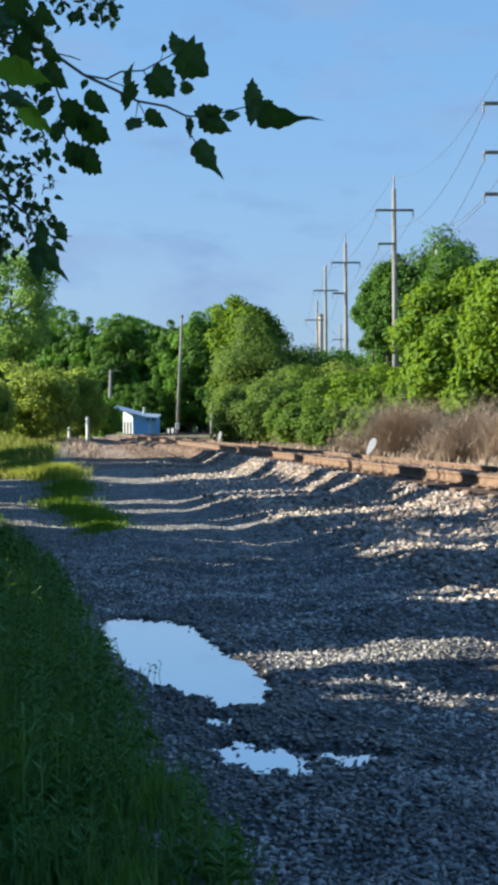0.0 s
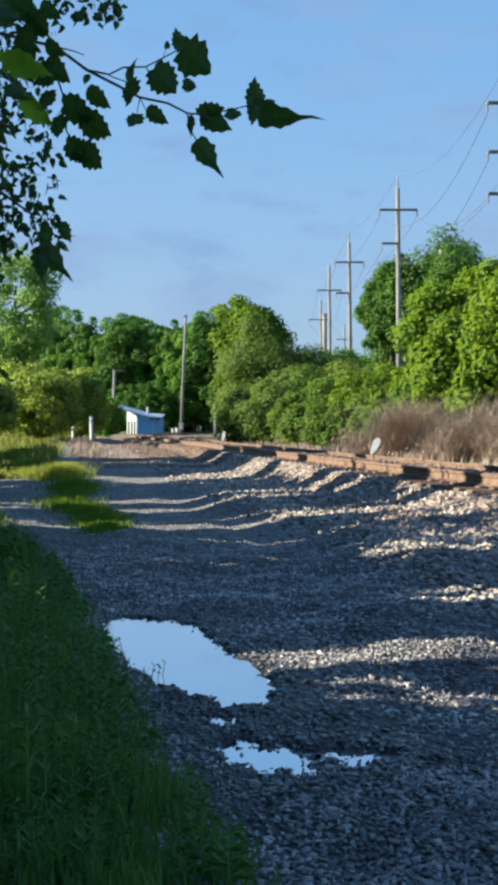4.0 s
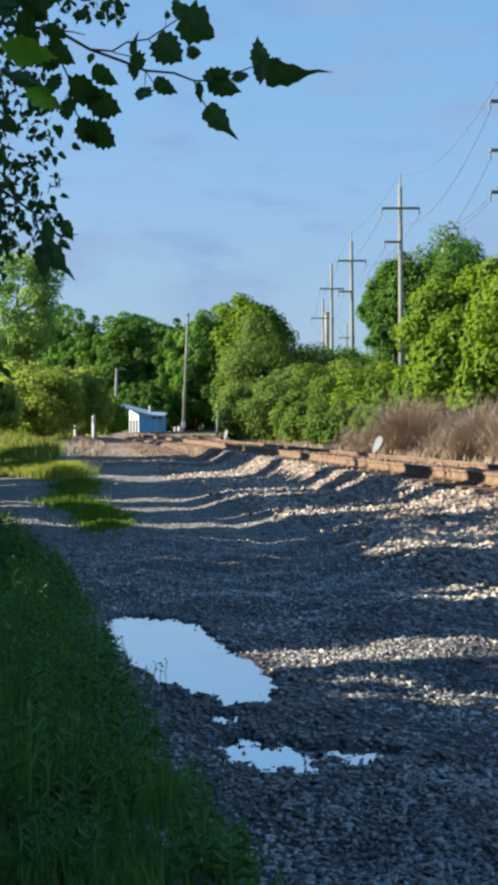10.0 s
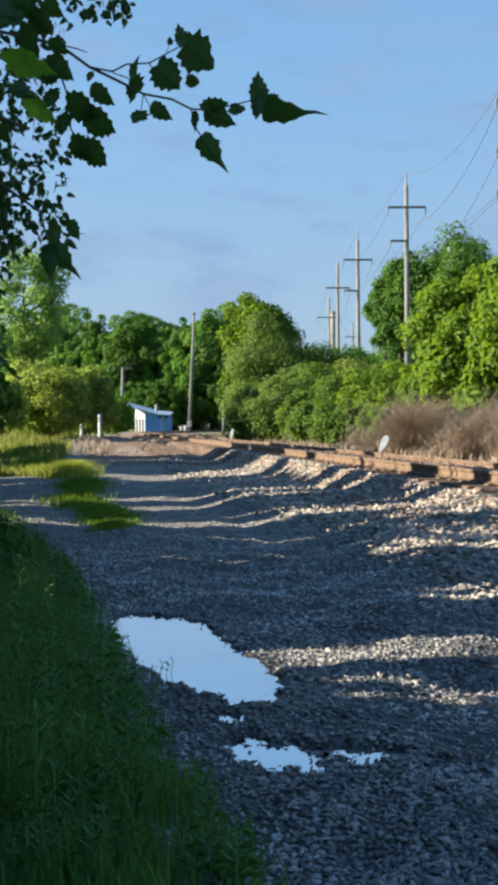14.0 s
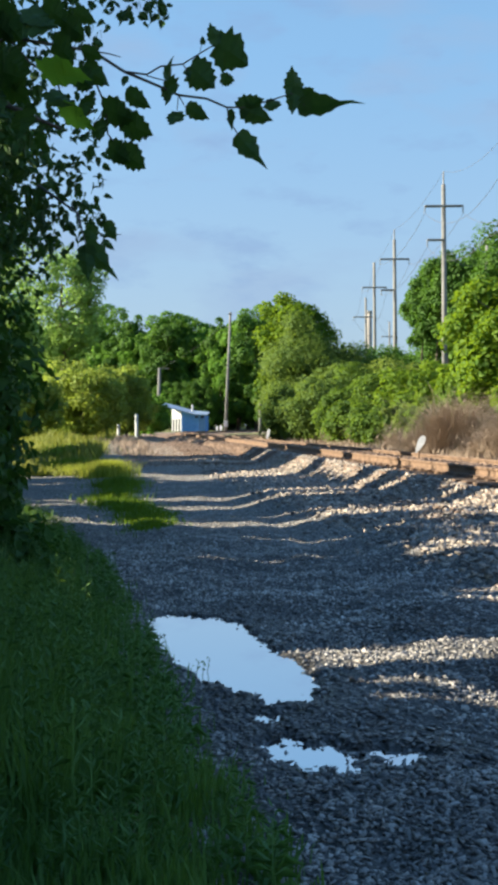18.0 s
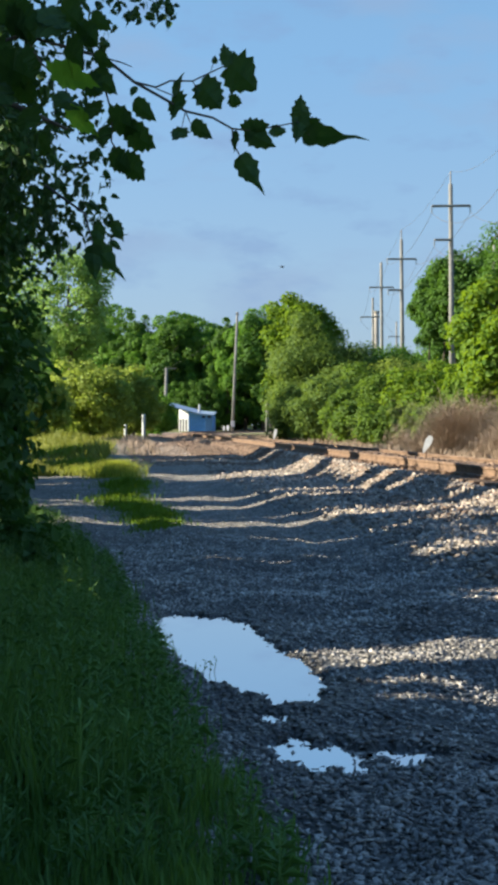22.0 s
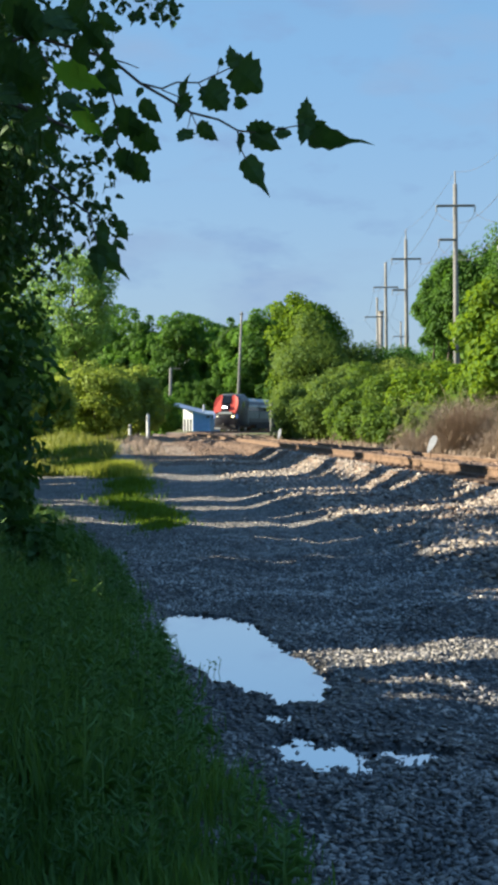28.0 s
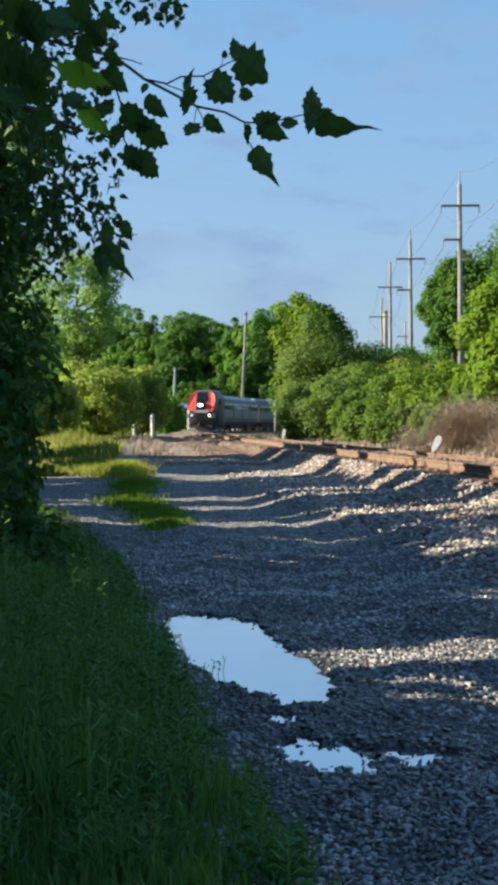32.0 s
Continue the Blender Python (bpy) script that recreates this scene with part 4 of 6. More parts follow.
M_GREY_WALL = surface("pale_render", (0.38, 0.39, 0.40), (0.56, 0.565, 0.57), 2, 0.8, bump=0.3)
shed = new("shed")
shed.location = stand((-15.464, 168.00, 1.5))
shed.scale = (1.0, 1.0, 0.9)


def prism(points, y0, y1):
    """A slab with the outline (x, z), from y0 to y1."""
    bm = bmesh.new()
    a = [bm.verts.new((x, y0, z)) for x, z in points]
    b = [bm.verts.new((x, y1, z)) for x, z in points]
    bm.faces.new(a)
    bm.faces.new(b[::-1])
    for i in range(len(points)):
        j = (i + 1) % len(points)
        bm.faces.new((a[j], a[i], b[i], b[j]))
    bmesh.ops.recalc_face_normals(bm, faces=bm.faces)
    return bm


part("wall", prism([(-1.2, 0), (2.3, 0), (2.3, 2.55), (0.4, 2.75), (-1.2, 3.3)], 0, 5), M_BLUE, shed)
gable = part("side_wall", prism([(-3.1, 0), (0, 0), (0, 3.15), (-3.1, 3.75)], 0, 0.15), M_GREY_WALL, shed, "white rendered end wall")
gable.matrix_basis = pose(-1.22, 0.0, 0, 0, 0, -58)
roof = part("roof", prism([(-4.1, 4.2), (-4.1, 4.35), (0.5, 3.0), (2.5, 2.82), (2.5, 2.68), (0.5, 2.8)], -0.5, 5.3), M_ROOF, shed, "blue-grey sloping sheet roof")
roof.matrix_basis = pose(0, 0, -0.1, 5, 0, 0)
for x in (-2.5, -1.55, -0.6):
    under(part("doorway", boxed((x, -0.02, 1.0), (0.55, 0.05, 2.0), bevel=0.01), M_DARK, None), gable, "dark doorway")
part("door", boxed((1.75, -0.03, 1.05), (0.95, 0.06, 2.1), bevel=0.015), M_BLUE_DARK, shed, "darker blue door")
part("window", boxed((1.0, -0.03, 2.3), (0.5, 0.05, 0.3), bevel=0.01), M_DARK, shed, "small dark window")
part("window", boxed((1.8, -0.03, 2.3), (0.5, 0.05, 0.3), bevel=0.01), M_DARK, shed, "small dark window")
for k in range(9):
    part("batten", boxed((-1.1 + 0.24 * k, -0.02, 1.25), (0.05, 0.04, 2.4), bevel=0.006), M_BLUE, shed)
bm = bmesh.new()
cylinder_into(bm, (0.2, 2, 2.9), (0.2, 2, 4.3), 0.16, 0.16, 10)
part("flue", bm, M_GREY_WALL, shed, "grey metal flue")
tagged(shed, "small blue boarded shed with a pale sloping roof", "shed")

# ---- the train ----
M_LOCO = surface("dark_loco_paint", (0.03, 0.032, 0.042), (0.06, 0.062, 0.075), 1.2, 0.45, bump=0.05)
M_RED = surface("red_loco_paint", (0.44, 0.04, 0.028), (0.56, 0.064, 0.04), 1.5, 0.6, bump=0.03)
M_SILVER = surface("dull_silver_panel", (0.32, 0.345, 0.345), (0.46, 0.48, 0.475), 0.8, 0.45, metal=0.3, bump=0.1, fine=14)
# darker copy of the roof silver: the side's shade is put into the colour
M_SIDE = surface("shaded_silver_panel", (0.13, 0.14, 0.142), (0.21, 0.222, 0.22), 0.8, 0.5, metal=0.2, bump=0.1, fine=14)
M_STRIPE = surface("blue_loco_paint", (0.10, 0.15, 0.36), (0.16, 0.22, 0.46), 1.5, 0.4, bump=0.03)
M_GLASS = plain("dark_window_glass", (0.01, 0.012, 0.015), 0.06)
M_UNDER = surface("underframe_grime", (0.02, 0.019, 0.018), (0.06, 0.052, 0.045), 2, 0.85, bump=0.3)
M_STEEL = surface("worn_wheel_steel", (0.12, 0.11, 0.10), (0.28, 0.26, 0.24), 6, 0.45, metal=0.8, bump=0.1)
M_HEAD = lamp_glow("headlight", (1, 0.97, 0.88), 5.2)
M_DITCH = lamp_glow("ditch_light", (1.0, 0.86, 0.6), 0.33)
M_LAMP = lamp_glow("bright_ditch_light", (1.0, 0.86, 0.4), 1.6)


def loft(sections):
    """A closed body through sections (y, half width, bottom, top, corner)."""
    bm, rings = bmesh.new(), []
    for y, w, lo, hi, c in sections:
        ring = [(-w, lo), (w, lo), (w, hi - c), (w - c * 0.35, hi - c * 0.35), (w - c, hi), (-w + c, hi), (-w + c * 0.35, hi - c * 0.35), (-w, hi - c)]
        rings.append([bm.verts.new((x, y, z)) for x, z in ring])
    for a, b in zip(rings, rings[1:]):
        for k in range(8):
            j = (k + 1) % 8
            bm.faces.new((a[k], a[j], b[j], b[k]))
    bm.faces.new(rings[0][::-1])
    bm.faces.new(rings[-1])
    bmesh.ops.recalc_face_normals(bm, faces=bm.faces)
    return bm


WHEELS = []


def bogie(parent, y, count, gap):
    frame_part = part("bogie", boxed((0, y, 0.62), (2.5, gap * (count - 1) + 1.5, 0.3), bevel=0.05), M_UNDER, parent)
    for k in range(count):
        wy = y + (k - (count - 1) / 2) * gap
        bm = bmesh.new()
        for x in (-0.755, 0.755):
            cylinder_into(bm, (x - 0.065, 0, 0), (x + 0.065, 0, 0), 0.5, 0.5, 20)
            for a in range(5):
                box_into(bm, (x + math.copysign(0.07, x), math.cos(a * 1.257) * 0.27, math.sin(a * 1.257) * 0.27), (0.02, 0.1, 0.1))
        cylinder_into(bm, (-0.75, 0, 0), (0.75, 0, 0), 0.09, 0.09, 10)
        w = part("wheelset", bm, M_STEEL, parent)
        w.matrix_basis = Matrix.Translation((0, wy, 0.5))
        WHEELS.append((w, wy))
    return frame_part


# front of each vehicle is toward -y in its own space; z 0 is the rail head
loco = new("locomotive")
part("cab", loft([(-11.3, 1.15, 0.75, 2.25, 0.15), (-11.05, 1.42, 0.75, 2.7, 0.25), (-10.75, 1.48, 0.75, 3.5, 0.4), (-10.35, 1.5, 0.75, 4.2, 0.6), (-9.9, 1.52, 0.75, 4.42, 0.75), (-6.6, 1.52, 0.75, 4.42, 0.75)]), M_LOCO, loco, "dark painted cab", True)
for side in (-1, 1):
    pts = [(0.50, 2.35), (1.28, 2.15), (1.47, 2.5), (1.50, 3.3), (1.32, 4.0), (0.9, 4.32), (0.62, 4.3)]
    bm = bmesh.new()
    front, back = [], []
    for x, z in pts:
        y = float(np.interp(z, [2.1, 2.7, 3.5, 4.2, 4.42], [-11.40, -11.12, -10.84, -10.42, -10.0]))
        y += 0.22 * max(0.0, x - 1.2)
        front.append(bm.verts.new((side * x * 1.02, y - 0.12, z)))
        back.append(bm.verts.new((side * min(x, 1.46) * 0.97, y + 0.5, z - 0.1)))
    bm.faces.new(front)
    bm.faces.new(back[::-1])
    for k in range(len(pts)):
        j = (k + 1) % len(pts)
        bm.faces.new((front[j], front[k], back[k], back[j]))
    bmesh.ops.recalc_face_normals(bm, faces=bm.faces)
    part("nose_panel", bm, M_RED, loco, "bright red nose panel")
    part("ditch_light", cylinder_into(bmesh.new(), (side * 0.98, -11.5, 1.75), (side * 0.98, -11.25, 1.75), 0.12 if side > 0 else 0.09, 0.12 if side > 0 else 0.09, 14), M_DITCH if side < 0 else M_LAMP, loco, "lit round lamp")
    part("corner_stripe", boxed((side * 1.36, -11.02, 1.72), (0.26, 0.5, 0.55), bevel=0.06), M_STRIPE, loco, "blue lower corner panel")
    part("cab_window", boxed((side * 1.525, -8.9, 3.2), (0.03, 1.0, 0.75), bevel=0.01), M_GLASS, loco, "dark side window")
    part("cab_door", boxed((side * 1.525, -7.5, 2.2), (0.03, 0.75, 2.2), bevel=0.01), M_LOCO, loco)
    part("handrail", cylinder_into(bmesh.new(), (side * 1.56, -7.0, 1.1), (side * 1.56, -7.0, 2.6), 0.02, 0.02, 6), M_SILVER, loco)
    part("step", boxed((side * 1.3, -10.6, 0.45), (0.4, 0.6, 0.5), bevel=0.03), M_UNDER, loco)
bm = bmesh.new()
quad = [bm.verts.new(v) for v in ((-0.6, -11.0, 3.32), (0.6, -11.0, 3.32), (0.56, -10.38, 4.26), (-0.56, -10.38, 4.26), (-0.66, -10.70, 3.30), (0.66, -10.70, 3.30), (0.60, -10.1, 4.2), (-0.60, -10.1, 4.2))]
for f in ((0, 1, 2, 3), (7, 6, 5, 4), (0, 4, 5, 1), (1, 5, 6, 2), (2, 6, 7, 3), (3, 7, 4, 0)):
    bm.faces.new([quad[k] for k in f])
part("windshield", bm, M_GLASS, loco, "dark windshield")
bezel = part("headlight_housing", boxed((0, -11.2, 2.85), (0.9, 0.5, 0.5), bevel=0.06), M_LOCO, loco)
for x in (-0.14, 0.14):
    part("headlight", cylinder_into(bmesh.new(), (x, -11.50, 2.85), (x, -11.42, 2.85), 0.12, 0.12, 16), M_HEAD, bezel, "lit white headlight")
part("nose_band", boxed((0, -11.36, 2.15), (1.7, 0.1, 0.28), bevel=0.03), M_SILVER, loco, "pale band across the nose")
part("coupler", boxed((0, -11.7, 0.75), (0.3, 0.8, 0.35), bevel=0.05), M_UNDER, loco)
part("plow", prism([(-1.4, 0.12), (1.4, 0.12), (1.25, 0.75), (-1.25, 0.75)], -11.45, -11.2), M_UNDER, loco)
part("plow_edge", boxed((-0.9, -11.47, 0.3), (0.75, 0.04, 0.22), bevel=0.01), M_SILVER, loco, "pale plow edge")
part("cab_roof", loft([(-9.8, 0.9, 4.36, 4.47, 0.05), (-6.4, 0.9, 4.36, 4.47, 0.05)]), M_SILVER, loco, "silver roof plate")
part("underframe", boxed((0, 2.4, 0.95), (2.7, 18.0, 0.4), bevel=0.04), M_UNDER, loco)
part("fuel_tank", boxed((0, 0.5, 0.6), (2.5, 6.0, 0.65), bevel=0.12), M_UNDER, loco)
part("body_core", loft([(-6.7, 1.36, 1.1, 3.85, 0.6), (11.4, 1.36, 1.1, 3.85, 0.6)]), M_LOCO, loco)


def bay(parent, y0, y1, high=4.05):
    """One bay of the body side: curved silver roof, dark glazed band, silver lower panel."""
    part("roof_panel", loft([(y0 + 0.3, 1.42, 2.9, high + 0.03, 1.0), (y1 - 0.3, 1.42, 2.9, high + 0.03, 1.0)]), M_SILVER, parent, "curved dull silver roof panel")
    for side in (-1, 1):
        part("side_panel", boxed((side * 1.42, (y0 + y1) / 2, 1.98), (0.06, y1 - y0 - 0.3, 0.9), bevel=0.015), M_SIDE, parent, "side panel in shade-darkened silver")
        part("window_band", boxed((side * 1.40, (y0 + y1) / 2, 2.72), (0.05, y1 - y0 - 0.3, 0.48), bevel=0.01), M_GLASS, parent, "dark glazed band")


for k in range(4):
    bay(loco, -6.5 + 4.5 * k, -6.5 + 4.5 * (k + 1))
bogie(loco, -7.2, 2, 2.7)
bogie(loco, 7.2, 2, 2.7)
tagged(loco, "passenger locomotive with a red nose and lit headlight", "locomotive")

coach = new("coach")
part("body", loft([(-12.6, 1.38, 1.1, 3.88, 0.6), (12.6, 1.38, 1.1, 3.88, 0.6)]), M_LOCO, coach)
part("underframe", boxed((0, 0, 0.95), (2.6, 24.6, 0.4), bevel=0.04), M_UNDER, coach)
for k in range(5):
    bay(coach, -12.6 + 5.04 * k, -12.6 + 5.04 * (k + 1), 4.03)
bogie(coach, -9.0, 2, 2.6)
bogie(coach, 9.0, 2, 2.6)
tagged(coach, "silver passenger coach with a dark window band", "coach")

# ---- grass and weeds ----
def grass(name, spots, heights, width, material, label, seed, lean=0.35):
    rng = np.random.default_rng(seed)
    roots = np.column_stack([spots, ground_z(spots[:, 0], spots[:, 1])])
    v, f = blade_arrays(rng, roots, heights, width, lean)
    return tagged(quick_mesh(name, v, f, material), label, "grass", kind="stuff")


rng = np.random.default_rng(21)
n = 64000
gy_ = 2.6 + (rng.uniform(0, 1, n) ** 1.5) * 20
inset = rng.uniform(0, 1, n) ** 0.8 * (1.2 + 0.14 * gy_) * 1.15
spots = np.column_stack([verge_edge(gy_) - inset + rng.normal(size=n) * 0.06, gy_])
high = np.clip(0.08 + inset * 0.5, 0.06, np.where(gy_ > 8, 0.5, 0.75)) * rng.uniform(0.45, 1.15, n)
high = np.where(gy_ < 4.1, np.minimum(high, 0.22 * rng.uniform(0.5, 1.1, n)), np.where(gy_ > 14, np.minimum(high, 0.2 * rng.uniform(0.6, 1.1, n)), high))
clumps = np.sin(spots[:, 0] * 7.1 + 1.3 * np.sin(spots[:, 1] * 2.9)) * np.sin(spots[:, 1] * 4.3 + 2.1 * np.sin(spots[:, 0] * 3.7)) + rng.normal(size=n) * 0.35 > -0.12  # grass grows in clumps with dark gaps
spots, high = spots[clumps], high[clumps]
back_y = rng.uniform(-5, 2.7, 16000)
back_in = rng.uniform(0, 1, 16000) * 2.6
spots = np.concatenate([spots, np.column_stack([verge_edge(back_y) - back_in, back_y])])
high = np.concatenate([high, np.clip(0.08 + back_in * 0.3, 0.06, 0.4) * rng.uniform(0.5, 1.15, 16000)])
grass("verge_grass", spots, high, 0.005, M_GRASS, "tall dark green grass on the shaded verge", 22)

# narrow-leaved weeds standing in the verge
n = 1150
wy = 3.7 + (rng.uniform(0, 1, n) ** 1.25) * 17
inset = rng.uniform(0.06, 1, n) * (1.1 + 0.13 * wy)
wx = verge_edge(wy) - inset
wz = ground_z(wx, wy)
wh = np.clip(0.2 + inset * 0.55, 0.15, np.where(wy > 13, 0.3, np.where(wy < 4.1, 0.32, 0.95))) * rng.uniform(0.55, 1.15, n)
k = 24
level = np.tile(np.linspace(0.15, 1.0, k), n)
turn = np.tile(np.arange(k) * 2.4, n) + np.repeat(rng.uniform(0, 6, n), k)
out = np.column_stack([np.cos(turn), np.sin(turn), np.zeros(n * k)])
stem = np.column_stack([np.repeat(wx, k), np.repeat(wy, k), np.repeat(wz, k) + np.repeat(wh, k) * level])
size = (0.088 * (1.15 - 0.75 * level) * np.repeat(rng.uniform(0.5, 1.3, n), k))[:, None]
side = np.cross(out, [0, 0, 1.0])
droop = np.array([0, 0, -1.0]) * size * 0.35
b = stem
m1 = stem + out * size * 0.5 + np.array([0, 0, 0.25]) * size
t1 = stem + out * size * 1.05 + droop * rng.uniform(-3.0, 1.2, (n * k, 1))
verts = np.stack([b, m1 + side * size * 0.085, t1, m1 - side * size * 0.085], axis=1).reshape(-1, 3)
q = np.arange(n * k)[:, None] * 4
v2, f2 = blade_arrays(rng, np.column_stack([wx, wy, wz]), wh, 0.004, 0.05)
tagged(quick_mesh("verge_weeds", *joined([(verts, np.concatenate([q + [0, 1, 2], q + [0, 2, 3]])), (v2, f2)]), M_WEED), "leafy green weeds standing in the verge grass", "weeds", kind="stuff")

# sunlit tufts between the wheel tracks, and the rough yellow field
pieces = []
for cx, cy, r, c, hh in ((-2.1, 16.7, 0.24, 1100, 0.11), (-2.45, 18.9, 0.3, 2200, 0.13), (-2.9, 20.6, 0.3, 1500, 0.14), (-3.4, 22.2, 0.34, 1800, 0.18), (-3.95, 25.0, 0.4, 1500, 0.2), (-4.3, 28.0, 0.42, 2400, 0.26), (-5.2, 31.95, 0.46, 4200, 0.52), (-6.2, 34.6, 0.6, 3000, 0.38), (-7.2, 38, 0.9, 2000, 0.4), (-9.0, 46, 1.1, 2000, 0.45)):
    a, d = rng.uniform(0, 6.28, c), np.abs(rng.normal(size=c)) * r * 0.75
    pieces.append(np.column_stack([cx + np.cos(a) * d, cy + np.sin(a) * d * (3.4 if cy < 26 else 2.0), np.full(c, hh)]))
tufts = np.concatenate(pieces)
mound = (np.abs(tufts[:, 1] - 31.95) < 1.4) & (tufts[:, 2] > 0.3) | (np.abs(tufts[:, 1] - 34.6) < 1.3) & (tufts[:, 2] > 0.3)
for pick, m, seed_k in ((~mound, M_TREE, 23), (mound, M_TUFT, 27)):
    grass("grass_tufts", tufts[pick, :2], tufts[pick, 2] * rng.uniform(0.4, 1.05, pick.sum()), 0.008, m, "sunlit green grass tufts along the track's middle" if m is M_TREE else "sunlit yellow-green grass tufts along the track's middle", seed_k, 0.8)
n = 26000
fy = 32 + rng.uniform(0, 1, n) ** 1.4 * 80
fx = -0.135 * fy - 1.5 - rng.uniform(0, 1, n) * 0.22 * fy
grass("field_grass", np.column_stack([fx, fy]), rng.uniform(0.12, 0.5, n) * (1 + 0.6 * np.sin(fx * 1.3 + fy * 0.4)), 0.03, M_DRY_GRASS, "rough yellow-green sunlit field grass", 24, 0.5)
n = 2600
fs = rng.uniform(58, 96, n)
pts = np.array([on_track(v, -o)[:2] for v, o in zip(fs, 5.2 + np.abs(rng.normal(size=n)) * 1.3)])
grass("dry_stalks", pts, rng.uniform(0.08, 0.34, n), 0.012, M_TWIG, "dry brown grass stalks round the marker posts", 26, 0.5)
n = 9000
fs = rng.uniform(20, 110, n)
off = rng.uniform(2.6, 6.5, n)
pts = np.array([on_track(s, o)[:2] for s, o in zip(fs, off)])
grass("lineside_grass", pts, rng.uniform(0.08, 0.32, n), 0.012, M_TWIG, "rough dry grass along the far side of the rails", 25, 0.6)

for x, y in ((-0.62, 7.1), (-0.56, 7.18), (-0.58, 7.05)):
    bm = bmesh.new()
    cylinder_into(bm, (0, 0, -0.08), (0.03, 0.01, 0.15), 0.004, 0.002, 5)
    stalk = new("weed_sprig")
    stalk.location = (x, y, WATER_Z)
    stalk.scale = (0.65, 0.65, 0.6)
    part("stalk", bm, M_GRASS, stalk)
    for c, nrm in zip(((0.02, 0, 0.07), (-0.02, 0, 0.09), (0.03, 0, 0.12), (0.01, 0, 0.15)), ((1, -1, 1), (-1, -1, 1), (1, -0.5, 1), (0.3, -1, 0.4))):
        v, f = leaf_arrays(np.random.default_rng(int(x * -1000)), np.array([c], float), np.array([nrm], float), 0.045, 0.4)
        under(quick_mesh("leaf", v, f, M_GRASS), stalk)
    tagged(stalk, "thin green weed sprig standing in the puddle", "weed", "weed sprigs in the puddle")
M_STACK = surface("weathered_concrete", (0.30, 0.27, 0.24), (0.44, 0.40, 0.35), 0.4, 0.9, bump=0.2, fine=6)
stack = new("chimney_stack")
stack.location = stand((12.448, 205.00, 1.5))
part("flue", cylinder_into(bmesh.new(), (0, 0, -0.5), (0, 0, 20.6), 0.62, 0.5, 16), M_STACK, stack, smooth=True)
part("rim", cylinder_into(bmesh.new(), (0, 0, 20.4), (0, 0, 20.8), 0.6, 0.6, 16), M_STACK, stack)
tagged(stack, "pale distant chimney stack behind the trees", "chimney")

# ---- the overhanging branch: broad lobed leaves on thin twigs ----
def leaf_mesh(name, lobes, seed):
    """A lobed, slightly cupped leaf, 1 long, stem at the origin, tip along +x."""
    rng = np.random.default_rng(seed)
    ribs = [0.0, 0.22, 0.45, 0.7, 1.0]
    curl, sweep = rng.uniform(0.2, 0.42), rng.uniform(-0.10, 0.10)

    def bent(x, y):
        return (x, y + sweep * x * x, 0.34 * abs(y) - curl * x * x - 0.45 * y * y + 0.035 * math.sin(9 * x + 7 * y))

    verts, faces = [bent(x, 0.0) for x in ribs], []
    for side in (1, -1):
        pts = [(x * rng.uniform(0.95, 1.04), side * y * rng.uniform(0.86, 1.05)) for x, y in lobes[1:-1]]
        first = len(verts)
        verts += [bent(x, y) for x, y in pts]
        ring = [0] + list(range(first, first + len(pts))) + [4]
        rib = 0
        for k in range(len(ring) - 1):
            a, b = ring[k], ring[k + 1]
            x = lobes[min(k + 1, len(lobes) - 1)][0]
            best = max(rib, min(range(5), key=lambda q: abs(ribs[q] - x)))
            if a != rib:
                faces.append((a, b, rib) if b != rib else (a, b, rib - 1))
            for q in range(rib, best):
                if b != q + 1:
                    faces.append((b, q + 1, q))
            rib = best
    faces = [f for f in faces if len(set(f)) == 3]
    me = bpy.data.meshes.new(name)
    me.from_pydata(verts, [], faces)
    me.materials.append(M_LEAF_NEAR)
    me.update()
    return me


BROAD = [(0, 0), (-0.07, 0.14), (-0.10, 0.34), (0.06, 0.34), (0.14, 0.52), (0.26, 0.43), (0.40, 0.50), (0.48, 0.38), (0.62, 0.37), (0.70, 0.24), (0.85, 0.15), (1, 0)]
ROUND = [(0, 0), (-0.07, 0.13), (-0.07, 0.32), (0.06, 0.30), (0.13, 0.48), (0.24, 0.36), (0.37, 0.46), (0.44, 0.33), (0.58, 0.39), (0.63, 0.25), (0.78, 0.25), (0.83, 0.13), (1, 0)]
NARROW = [(0, 0), (0.0, 0.13), (0.07, 0.26), (0.18, 0.25), (0.26, 0.31), (0.38, 0.26), (0.48, 0.27), (0.58, 0.19), (0.70, 0.17), (0.82, 0.08), (1, 0)]
TAIL = [(0, 0), (0.0, 0.14), (0.09, 0.23), (0.20, 0.20), (0.30, 0.24), (0.40, 0.18), (0.48, 0.17), (0.56, 0.10), (0.66, 0.055), (0.82, 0.035), (1, 0)]
LEAVES = [leaf_mesh("leaf", BROAD, 1), leaf_mesh("leaf", NARROW, 2), leaf_mesh("leaf", ROUND, 3), leaf_mesh("leaf", TAIL, 4)]
PIVOT = Vector((-1.409, 4, 2.67))


def hang_leaf(parent, name, where, length, angle, kind, tip, roll):
    """angle: the way the tip points, in degrees below the horizontal toward +x; tip, roll: how the blade is turned to the view."""
    ob = under(new(name, LEAVES[kind]), parent)
    turn = Matrix.Rotation(radians(angle), 4, "Y") @ Matrix.Rotation(radians(roll), 4, "X") @ Matrix.Rotation(radians(-90), 4, "X") @ Matrix.Rotation(radians(tip), 4, "Y")
    ob.matrix_basis = Matrix.Translation(Vector(where) - PIVOT) @ turn @ Matrix.Scale(length, 4)
    return ob


